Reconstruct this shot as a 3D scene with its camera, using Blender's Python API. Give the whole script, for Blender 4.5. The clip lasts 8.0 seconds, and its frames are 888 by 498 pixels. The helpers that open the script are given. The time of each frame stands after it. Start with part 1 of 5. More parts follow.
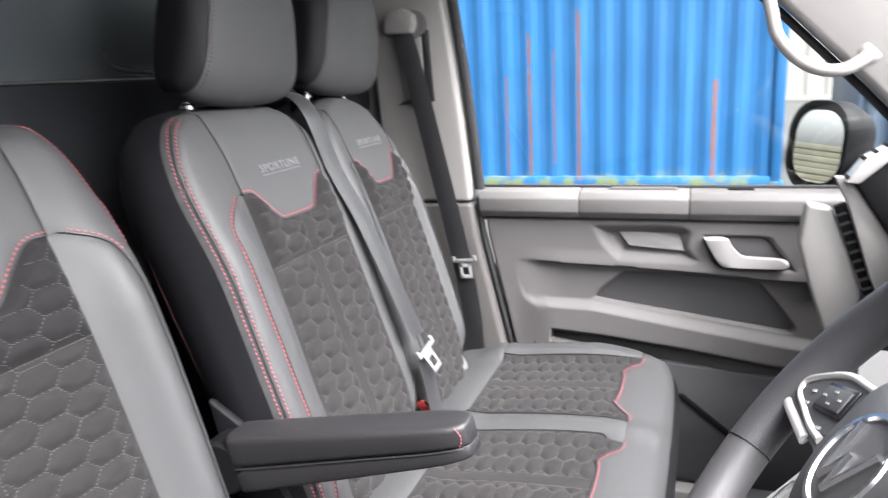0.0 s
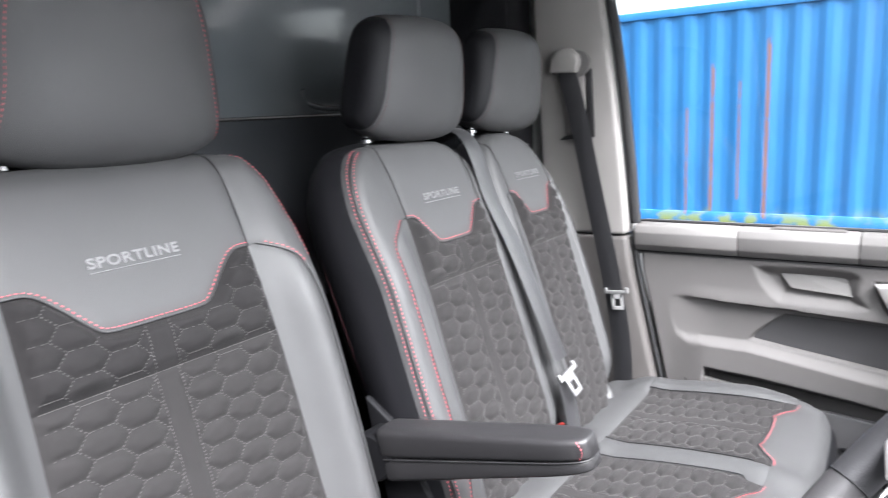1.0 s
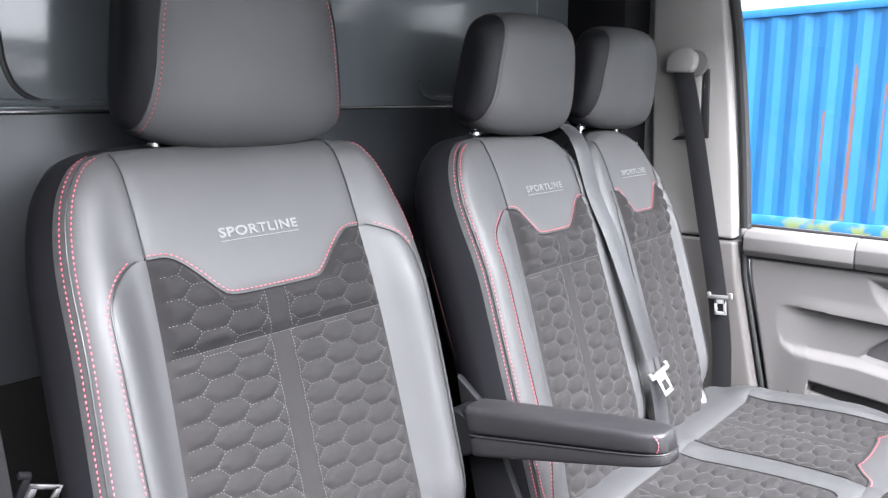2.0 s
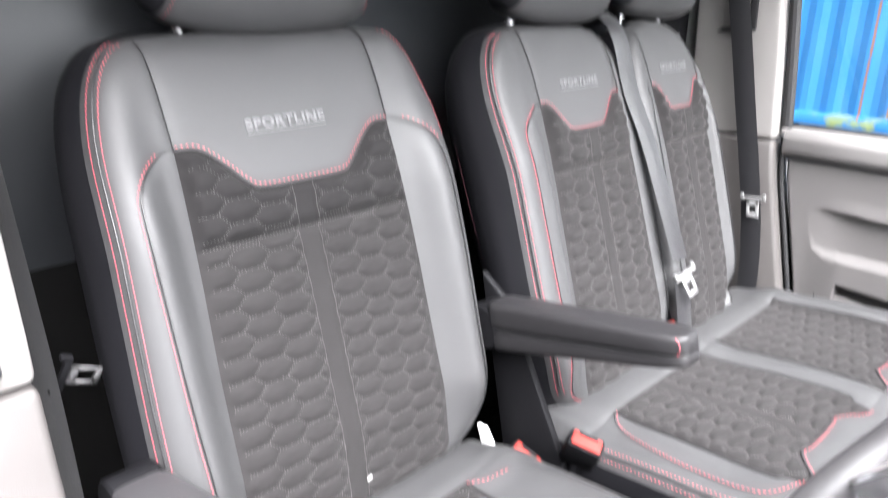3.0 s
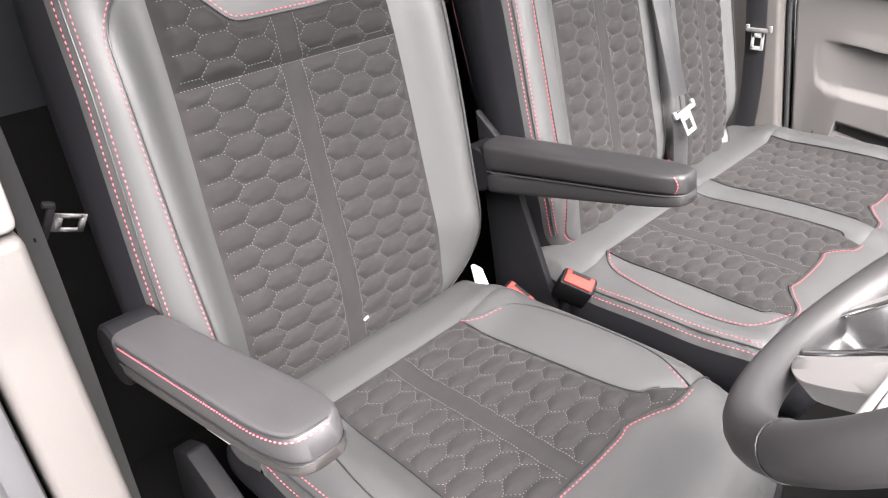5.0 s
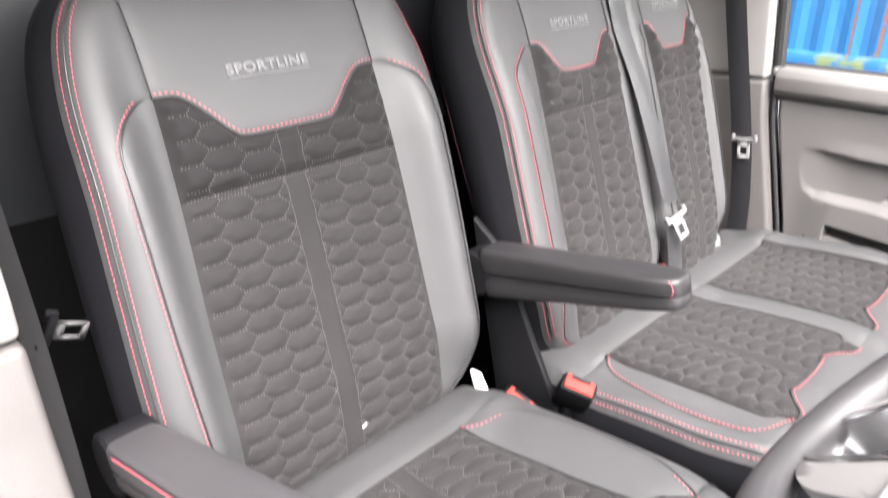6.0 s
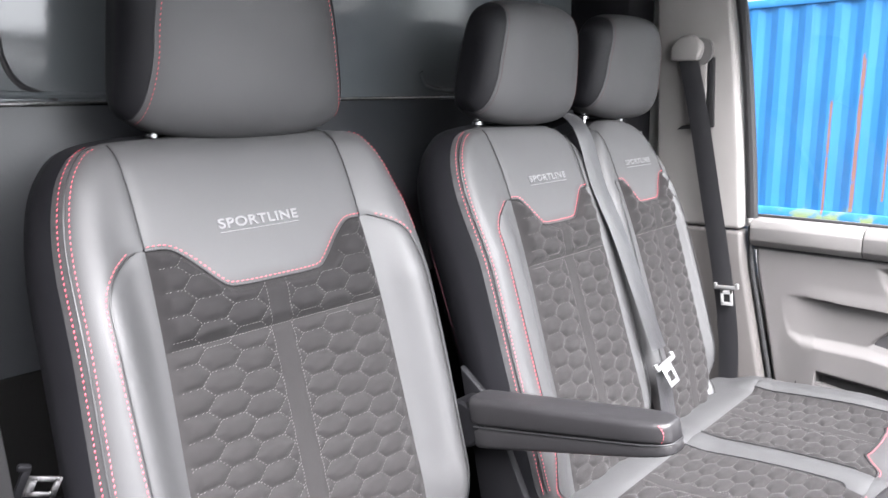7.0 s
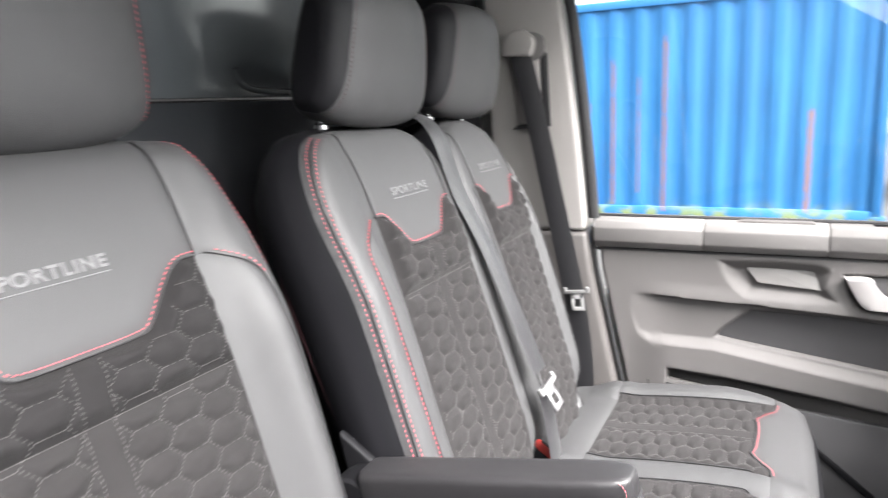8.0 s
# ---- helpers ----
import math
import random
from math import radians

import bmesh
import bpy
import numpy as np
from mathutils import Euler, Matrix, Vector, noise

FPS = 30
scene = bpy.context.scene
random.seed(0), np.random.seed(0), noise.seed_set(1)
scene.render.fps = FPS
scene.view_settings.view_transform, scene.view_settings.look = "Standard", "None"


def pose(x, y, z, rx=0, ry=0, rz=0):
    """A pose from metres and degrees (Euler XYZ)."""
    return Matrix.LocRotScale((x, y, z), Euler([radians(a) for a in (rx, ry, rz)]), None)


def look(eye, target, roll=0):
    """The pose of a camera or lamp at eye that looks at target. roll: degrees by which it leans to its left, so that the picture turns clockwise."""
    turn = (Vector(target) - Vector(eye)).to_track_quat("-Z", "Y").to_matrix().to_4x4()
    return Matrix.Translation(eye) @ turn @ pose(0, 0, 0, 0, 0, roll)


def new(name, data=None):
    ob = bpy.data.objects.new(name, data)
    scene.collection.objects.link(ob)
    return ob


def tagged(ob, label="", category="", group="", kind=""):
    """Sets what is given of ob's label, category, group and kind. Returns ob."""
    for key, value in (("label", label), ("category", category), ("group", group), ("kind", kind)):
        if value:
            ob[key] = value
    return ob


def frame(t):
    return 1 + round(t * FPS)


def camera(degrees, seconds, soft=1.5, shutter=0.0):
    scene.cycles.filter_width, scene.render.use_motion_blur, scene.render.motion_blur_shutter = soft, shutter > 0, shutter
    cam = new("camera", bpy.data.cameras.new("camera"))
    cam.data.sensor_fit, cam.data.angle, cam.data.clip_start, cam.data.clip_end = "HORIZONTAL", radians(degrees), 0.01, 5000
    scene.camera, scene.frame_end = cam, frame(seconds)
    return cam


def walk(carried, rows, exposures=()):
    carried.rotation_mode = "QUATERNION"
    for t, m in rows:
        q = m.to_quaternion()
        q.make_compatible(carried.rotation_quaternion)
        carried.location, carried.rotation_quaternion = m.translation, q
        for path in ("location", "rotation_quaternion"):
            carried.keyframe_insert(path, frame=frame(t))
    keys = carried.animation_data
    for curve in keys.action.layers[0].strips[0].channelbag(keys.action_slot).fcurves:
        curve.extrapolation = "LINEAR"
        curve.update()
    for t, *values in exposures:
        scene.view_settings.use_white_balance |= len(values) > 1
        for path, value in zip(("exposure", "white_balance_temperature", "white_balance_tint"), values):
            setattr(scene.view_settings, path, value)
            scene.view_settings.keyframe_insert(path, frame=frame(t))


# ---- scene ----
cam = camera(63.6, 8.0, soft=1.1, shutter=0.5)
# seconds, stops, kelvin, tint: the picture turns bluer over the window side and pinker over the seats
EXPOSURES = [(0, 2.68, 6350, 12), (1, 2.85, 6200, 11), (1.5, 3.08, 6100, 12), (3, 3.08, 6300, 12), (3.5, 2.96, 6500, 13), (5.5, 2.95, 6700, 13), (6.5, 3.1, 6450, 13), (7, 3.15, 6300, 13), (7.5, 3.14, 6450, 12), (8, 3.00, 6520, 11)]
PATH = [
    (0, (0.763, -0.909, 1.07), (0.074, 0.907, 0.591), -3.1),
    (0.5, (0.821, -0.952, 1.087), (-0.098, 0.779, 0.687), -2.7),
    (0.6, (0.82, -0.962, 1.091), (-0.125, 0.755, 0.692), -2.6),
    (1, (0.839, -0.976, 1.085), (-0.273, 0.642, 0.706), -2.7),
    (1.5, (0.877, -0.991, 1.082), (-0.412, 0.491, 0.708), -2.1),
    (1.7, (0.885, -1.003, 1.084), (-0.439, 0.447, 0.707), -1.5),
    (2.8, (0.887, -1.011, 1.108), (-0.496, 0.327, 0.563), 0.1),
    (3, (0.878, -1.001, 1.1), (-0.464, 0.31, 0.408), 0.3),
    (3.5, (0.867, -0.995, 1.092), (-0.38, 0.245, 0.138), -0.0),
    (4, (0.86, -0.987, 1.085), (-0.326, 0.202, -0.001), -0.1),
    (5.5, (0.862, -0.989, 1.087), (-0.328, 0.216, 0.023), -0.2),
    (6, (0.867, -0.994, 1.093), (-0.414, 0.301, 0.267), -0.4),
    (6.5, (0.875, -1.0, 1.089), (-0.472, 0.361, 0.513), -0.6),
    (7, (0.886, -0.998, 1.083), (-0.473, 0.411, 0.673), -1.1),
    (7.5, (0.822, -0.978, 1.082), (-0.405, 0.559, 0.714), -1.1),
    (8, (0.648, -0.893, 1.067), (-0.22, 0.864, 0.666), -2.4),
]
walk(cam, [(t, look(eye, target, roll)) for t, eye, target, roll in PATH], EXPOSURES)

# ---- world and light ----
world = bpy.data.worlds.new("sky")
scene.world = world
world.use_nodes = True
wn, wl = world.node_tree.nodes, world.node_tree.links
sky = wn.new("ShaderNodeTexSky")
sky.sky_type, sky.sun_disc, sky.sun_elevation, sky.sun_rotation = "NISHITA", False, radians(52), radians(108)
sky.air_density, sky.dust_density = 1.0, 4.0
grey_sky = wn.new("ShaderNodeHueSaturation")
grey_sky.inputs["Saturation"].default_value = 0.12
wl.new(sky.outputs["Color"], grey_sky.inputs["Color"])
wl.new(grey_sky.outputs["Color"], wn["Background"].inputs["Color"])
wn["Background"].inputs["Strength"].default_value = 0.115
sun = new("sun", bpy.data.lights.new("sun", "SUN"))
sun.data.energy, sun.data.angle, sun.data.color = 4.3, radians(50), (1.0, 0.965, 0.955)
sun.matrix_world = look((4.7, -1.5, 6.3), (0, 0, 0))
# area lamp added in the windscreen opening, standing in for daylight, towards the driver
screen_light = new("windscreen_light", bpy.data.lights.new("windscreen_light", "AREA"))
screen_light.data.shape, screen_light.data.size, screen_light.data.size_y = "RECTANGLE", 1.10, 0.80
screen_light.data.energy, screen_light.data.color = 2.3, (0.97, 0.99, 1.0)
screen_light.matrix_world = look((1.10, -0.28, 1.205), (0.58, -0.28, 0.345))


# ---- materials ----
def material(name, base, rough=0.5, metal=0.0, grain=0.0, grain_size=400.0, vary=0.12, vary_size=9.0, sheen=0.0, coat=0.0, spec=0.5, wave=0.0):
    """A surface with fine grain in the relief and soft unevenness of colour and gloss."""
    m = bpy.data.materials.new(name)
    m.use_nodes = True
    n, l = m.node_tree.nodes, m.node_tree.links
    b = n["Principled BSDF"]
    b.inputs["Metallic"].default_value = metal
    b.inputs["Specular IOR Level"].default_value = spec
    b.inputs["Sheen Weight"].default_value = sheen
    b.inputs["Sheen Roughness"].default_value = 0.4
    b.inputs["Coat Weight"].default_value = coat
    co = n.new("ShaderNodeTexCoord")
    big = n.new("ShaderNodeTexNoise")
    big.inputs["Scale"].default_value, big.inputs["Detail"].default_value = vary_size, 5
    l.new(co.outputs["Object"], big.inputs["Vector"])
    ramp = n.new("ShaderNodeMix")
    ramp.data_type = "RGBA"
    ramp.inputs["A"].default_value = (*[c * (1 - vary) for c in base], 1)
    ramp.inputs["B"].default_value = (*[min(1, c * (1 + vary)) for c in base], 1)
    l.new(big.outputs["Fac"], ramp.inputs["Factor"])
    l.new(ramp.outputs["Result"], b.inputs["Base Color"])
    gloss = n.new("ShaderNodeMapRange")
    gloss.inputs["To Min"].default_value, gloss.inputs["To Max"].default_value = max(0.02, rough - 0.08), min(1, rough + 0.08)
    l.new(big.outputs["Fac"], gloss.inputs["Value"])
    l.new(gloss.outputs["Result"], b.inputs["Roughness"])
    if grain:
        fine = n.new("ShaderNodeTexNoise")
        fine.inputs["Scale"].default_value, fine.inputs["Detail"].default_value = grain_size, 3
        l.new(co.outputs["Object"], fine.inputs["Vector"])
        bump = n.new("ShaderNodeBump")
        bump.inputs["Strength"].default_value, bump.inputs["Distance"].default_value = grain, 0.0006
        l.new(fine.outputs["Fac"], bump.inputs["Height"])
        l.new(bump.outputs["Normal"], b.inputs["Normal"])
        if wave:
            slack = n.new("ShaderNodeTexNoise")
            slack.inputs["Scale"].default_value, slack.inputs["Detail"].default_value = 22.0, 2
            l.new(co.outputs["Object"], slack.inputs["Vector"])
            under_bump = n.new("ShaderNodeBump")
            under_bump.inputs["Strength"].default_value, under_bump.inputs["Distance"].default_value = wave, 0.004
            l.new(slack.outputs["Fac"], under_bump.inputs["Height"])
            l.new(under_bump.outputs["Normal"], bump.inputs["Normal"])
    return m


def glass_material(name, tint=(1, 1, 1), rough=0.0):
    m = bpy.data.materials.new(name)
    m.use_nodes = True
    n, l = m.node_tree.nodes, m.node_tree.links
    clear = n.new("ShaderNodeBsdfTransparent")
    clear.inputs["Color"].default_value = (*tint, 1)
    shine = n.new("ShaderNodeBsdfGlossy")
    shine.inputs["Roughness"].default_value = rough
    fres = n.new("ShaderNodeFresnel")
    fres.inputs["IOR"].default_value = 1.45
    mix = n.new("ShaderNodeMixShader")
    l.new(fres.outputs["Fac"], mix.inputs["Fac"])
    l.new(clear.outputs["BSDF"], mix.inputs[1])
    l.new(shine.outputs["BSDF"], mix.inputs[2])
    l.new(mix.outputs["Shader"], n["Material Output"].inputs["Surface"])
    return m


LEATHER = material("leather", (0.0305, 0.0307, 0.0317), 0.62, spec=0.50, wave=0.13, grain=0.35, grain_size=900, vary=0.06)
# darker copy of the leather: sides and cheeks carry their shade as colour
LEATHER_SHADE = material("shaded leather", (0.005, 0.005, 0.0062), 0.55, grain=0.35, grain_size=900, vary=0.1, spec=0.2)
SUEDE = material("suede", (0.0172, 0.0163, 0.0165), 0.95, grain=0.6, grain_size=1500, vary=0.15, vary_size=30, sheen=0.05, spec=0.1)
# darker copy of the suede: shade above the cross seam put into colour
SUEDE_SHADE = material("shaded suede", (0.0138, 0.0131, 0.0134), 0.95, grain=0.6, grain_size=1500, vary=0.15, vary_size=30, sheen=0.03, spec=0.1)
RED_THREAD = material("red thread", (0.42, 0.065, 0.085), 0.7, vary=0.1, vary_size=60)
DULL_RED_THREAD = material("dull red thread", (0.060, 0.016, 0.019), 0.7, vary=0.1, vary_size=60)
GREY_THREAD = material("grey thread", (0.070, 0.067, 0.066), 0.7, vary=0.1, vary_size=60)
PIPING = material("black piping", (0.012, 0.012, 0.013), 0.5)
BLACK_PLASTIC = material("black plastic", (0.0042, 0.0042, 0.005), 0.6, grain=0.4, grain_size=700, spec=0.14)
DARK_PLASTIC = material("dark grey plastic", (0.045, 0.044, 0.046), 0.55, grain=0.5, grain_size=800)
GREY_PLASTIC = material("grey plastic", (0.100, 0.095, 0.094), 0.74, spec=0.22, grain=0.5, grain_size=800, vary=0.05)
LIGHT_PLASTIC = material("light grey plastic", (0.225, 0.214, 0.207), 0.55, grain=0.4, grain_size=800, vary=0.04)
CHROME = material("satin chrome", (0.72, 0.72, 0.73), 0.22, 1.0, vary=0.03)
STEEL = material("bright steel", (0.46, 0.46, 0.47), 0.42, 0.9, vary=0.05)
BUCKLE_RED = material("red plastic", (0.26, 0.026, 0.021), 0.65, spec=0.15, vary=0.05)
WEBBING = material("belt webbing", (0.0085, 0.0085, 0.010), 0.40, spec=0.9, sheen=0.15, grain=0.8, grain_size=1200)
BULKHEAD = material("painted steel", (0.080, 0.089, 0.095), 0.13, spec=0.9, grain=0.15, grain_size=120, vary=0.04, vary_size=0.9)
EMBOSS = material("embossed lettering", (0.095, 0.095, 0.097), 0.5, vary=0.05)
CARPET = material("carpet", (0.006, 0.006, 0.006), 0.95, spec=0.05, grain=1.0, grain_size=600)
WHITE_PAINT = material("white paint", (0.75, 0.75, 0.74), 0.4, vary=0.04)
GLASS = glass_material("window glass", (0.93, 0.95, 0.94))
MIRROR = material("mirror glass", (0.85, 0.86, 0.86), 0.02, 1.0, vary=0.0)
MIRROR.node_tree.nodes["Map Range"].inputs["To Min"].default_value = 0.0
MIRROR.node_tree.nodes["Map Range"].inputs["To Max"].default_value = 0.0


# ---- building helpers ----
def mesh_of(name, verts, faces, smooth=True):
    me = bpy.data.meshes.new(name)
    me.from_pydata([tuple(float(c) for c in v) for v in verts], [], [tuple(int(i) for i in f) for f in faces])
    me.update()
    if smooth:
        me.polygons.foreach_set("use_smooth", [True] * len(me.polygons))
    return me


def thing(name, at, label, category, group="", kind=""):
    ob = new(name)
    ob.location = at
    ob.empty_display_size = 0.05
    return tagged(ob, label, category, group, kind)


def under(ob, parent):
    """Parents ob, whose mesh is in world places, under a thing or a part of one."""
    ob.parent = parent
    if parent.type == "EMPTY":
        ob.matrix_parent_inverse = Matrix.Translation(-parent.location)
    return ob


def part(name, bm, mat, parent=None, label="", smooth=True, sharp=35):
    """One mesh object out of a bmesh or a mesh, under a thing or a part."""
    if isinstance(bm, bmesh.types.BMesh):
        me = bpy.data.meshes.new(name)
        bmesh.ops.recalc_face_normals(bm, faces=bm.faces[:])
        bm.to_mesh(me)
        bm.free()
        if smooth:
            me.polygons.foreach_set("use_smooth", [True] * len(me.polygons))
            me.set_sharp_from_angle(angle=radians(sharp))
    else:
        me = bm
    me.materials.append(mat)
    ob = new(name, me)
    if parent is not None:
        under(ob, parent)
    if label:
        ob["label"] = label
    return ob


def box(size, m=Matrix(), bevel=0.004, bm=None, segments=2):
    own = bmesh.new()
    bmesh.ops.create_cube(own, size=1.0, matrix=Matrix.Diagonal((*size, 1)))
    if bevel:
        bmesh.ops.bevel(own, geom=own.edges[:], offset=min(bevel, min(size) * 0.45), segments=segments, affect="EDGES", profile=0.5)
    bmesh.ops.transform(own, matrix=m, verts=own.verts[:])
    if bm is None:
        return own
    me = bpy.data.meshes.new("joined")
    own.to_mesh(me)
    own.free()
    bm.from_mesh(me)
    bpy.data.meshes.remove(me)
    return bm


def span(a, b, bevel=0.004, bm=None):
    """A bevelled box between two corners."""
    return box([abs(q - p) for p, q in zip(a, b)], Matrix.Translation([(p + q) / 2 for p, q in zip(a, b)]), bevel, bm)


def prism(poly, axis, lo, hi, bevel=0.004, segments=2):
    """A flat outline pushed along an axis from lo to hi: along y it is given in x and z, along x in y and z, along z in x and y."""
    def place(p, d):
        return {"y": (p[0], d, p[1]), "x": (d, p[0], p[1]), "z": (p[0], p[1], d)}[axis]
    bm = bmesh.new()
    a = [bm.verts.new(place(p, lo)) for p in poly]
    b = [bm.verts.new(place(p, hi)) for p in poly]
    bm.faces.new(a)
    bm.faces.new(b[::-1])
    for i in range(len(poly)):
        j = (i + 1) % len(poly)
        bm.faces.new((a[j], a[i], b[i], b[j]))
    bmesh.ops.recalc_face_normals(bm, faces=bm.faces[:])
    if bevel:
        bmesh.ops.bevel(bm, geom=bm.edges[:], offset=bevel, segments=segments, affect="EDGES", profile=0.5, clamp_overlap=True)
    return bm


def smooth_line(pts, n):
    """A Catmull-Rom line through the points, n steps a stretch."""
    p = np.array(pts, float)
    p = np.vstack([2 * p[0] - p[1], p, 2 * p[-1] - p[-2]])
    out = []
    for i in range(1, len(p) - 2):
        for k in range(n):
            t = k / n
            out.append(0.5 * ((2 * p[i]) + (p[i + 1] - p[i - 1]) * t + (2 * p[i - 1] - 5 * p[i] + 4 * p[i + 1] - p[i + 2]) * t * t + (3 * p[i] - p[i - 1] - 3 * p[i + 1] + p[i + 2]) * t ** 3))
    return np.array(out + [p[-2]])


def resample(line, step, closed=False):
    p = np.array(line, float)
    if closed:
        p = np.vstack([p, p[:1]])
    seg = np.linalg.norm(np.diff(p, axis=0), axis=1)
    keep = np.r_[True, seg > 1e-9]
    p = p[keep]
    s = np.r_[0, np.cumsum(np.linalg.norm(np.diff(p, axis=0), axis=1))]
    n = max(2, int(round(s[-1] / step)))
    at = np.linspace(0, s[-1], n + 1)
    out = np.stack([np.interp(at, s, p[:, k]) for k in range(p.shape[1])], 1)
    return out[:-1] if closed else out


def tube(path, radius, segs=10, flat=1.0, up=(0, 0, 1), closed=False, caps=True):
    """A round or flattened bar along a line of points; radius may differ from point to point."""
    p = np.array(path, float)
    n = len(p)
    rad = np.broadcast_to(np.asarray(radius, float), (n,))
    bm = bmesh.new()
    rings = []
    for i in range(n):
        a, b = (p[(i - 1) % n], p[(i + 1) % n]) if closed else (p[max(0, i - 1)], p[min(n - 1, i + 1)])
        d = Vector(b - a).normalized()
        s = d.cross(Vector(up))
        s = s.normalized() if s.length > 1e-4 else d.orthogonal().normalized()
        t = s.cross(d).normalized()
        rings.append([bm.verts.new(Vector(p[i]) + float(rad[i]) * (math.cos(k) * s + flat * math.sin(k) * t)) for k in np.linspace(0, 2 * math.pi, segs, endpoint=False)])
    for i in range(n if closed else n - 1):
        r, q = rings[i], rings[(i + 1) % n]
        for k in range(segs):
            bm.faces.new((r[k], r[(k + 1) % segs], q[(k + 1) % segs], q[k]))
    if caps and not closed:
        bm.faces.new(rings[0][::-1])
        bm.faces.new(rings[-1])
    return bm


def loft(rings, caps=True, closed=False):
    bm = bmesh.new()
    vs = [[bm.verts.new(tuple(float(c) for c in p)) for p in r] for r in rings]
    n = len(rings[0])
    for i in range(len(vs) if closed else len(vs) - 1):
        a, b = vs[i], vs[(i + 1) % len(vs)]
        for k in range(n):
            bm.faces.new((a[k], a[(k + 1) % n], b[(k + 1) % n], b[k]))
    if caps and not closed:
        bm.faces.new(vs[0][::-1])
        bm.faces.new(vs[-1])
    return bm


def lathe(profile, m=Matrix(), segs=32):
    """Profile of (radius, height) turned about z, then placed by m."""
    rings = [[m @ Vector((r * math.cos(k), r * math.sin(k), h)) for k in np.linspace(0, 2 * math.pi, segs, endpoint=False)] for r, h in profile]
    return loft(rings)


def sstep(a, b, x):
    t = np.clip((np.asarray(x, float) - a) / (b - a), 0, 1)
    return t * t * (3 - 2 * t)


def edge_distance(pts, poly):
    """Distance of points to a closed outline."""
    p, a = np.asarray(pts, float), np.asarray(poly, float)
    b = np.roll(a, -1, 0)
    best = np.full(len(p), 1e9)
    for k in range(0, len(a), 64):
        aa, d = a[k : k + 64], (b - a)[k : k + 64]
        t = np.clip(((p[:, None] - aa) * d).sum(-1) / ((d * d).sum(-1) + 1e-15), 0, 1)
        best = np.minimum(best, np.linalg.norm(p[:, None] - aa - t[..., None] * d, axis=-1).min(1))
    return best


def inside(pts, poly):
    p, a = np.asarray(pts, float), np.asarray(poly, float)
    b = np.roll(a, -1, 0)
    hit = np.zeros(len(p), bool)
    for (x0, y0), (x1, y1) in zip(a, b):
        if y0 == y1:
            continue
        cross = (p[:, 1] >= min(y0, y1)) & (p[:, 1] < max(y0, y1))
        hit ^= cross & (p[:, 0] < x0 + (p[:, 1] - y0) * (x1 - x0) / (y1 - y0))
    return hit


# ---- upholstery ----
from mathutils import geometry

CELL_V, CELL_U, CELL_K = 0.0295, 0.046, 0.9


def hex_edge(p, origin):
    """Distance of points to the nearest line of a honeycomb quilt, whose cells point sideways and stand in columns."""
    q = (np.asarray(p, float) - origin) / (CELL_U, CELL_V)
    column = np.floor(q[:, 0])
    best = []
    for dc in (-1, 0, 1, 2):
        c = column + dc
        off = 0.5 * (c % 2)
        row = np.round(q[:, 1] - off)
        for dr in (-1, 0, 1):
            best.append(np.hypot(CELL_K * (q[:, 0] - c), q[:, 1] - (row + dr + off)))
    best = np.sort(np.array(best), 0)
    return (best[1] - best[0]) * CELL_V * 0.5


def hex_lines(lo, hi, origin):
    """The line pieces of that honeycomb within a box."""
    tip = 0.5 + 0.125 / CELL_K ** 2
    flat = 1 - tip
    out = []
    for col in range(int((lo[0] - origin[0]) / CELL_U) - 2, int((hi[0] - origin[0]) / CELL_U) + 3):
        off = 0.5 * (col % 2)
        for row in range(int((lo[1] - origin[1]) / CELL_V) - 2, int((hi[1] - origin[1]) / CELL_V) + 3):
            c = np.array([col * CELL_U, (row + off) * CELL_V]) + origin
            a, b = c + (-flat * CELL_U, CELL_V / 2), c + (flat * CELL_U, CELL_V / 2)
            t, d = c + (tip * CELL_U, 0), c + (flat * CELL_U, -CELL_V / 2)
            out += [(a, b), (b, t), (t, d)]
    return out


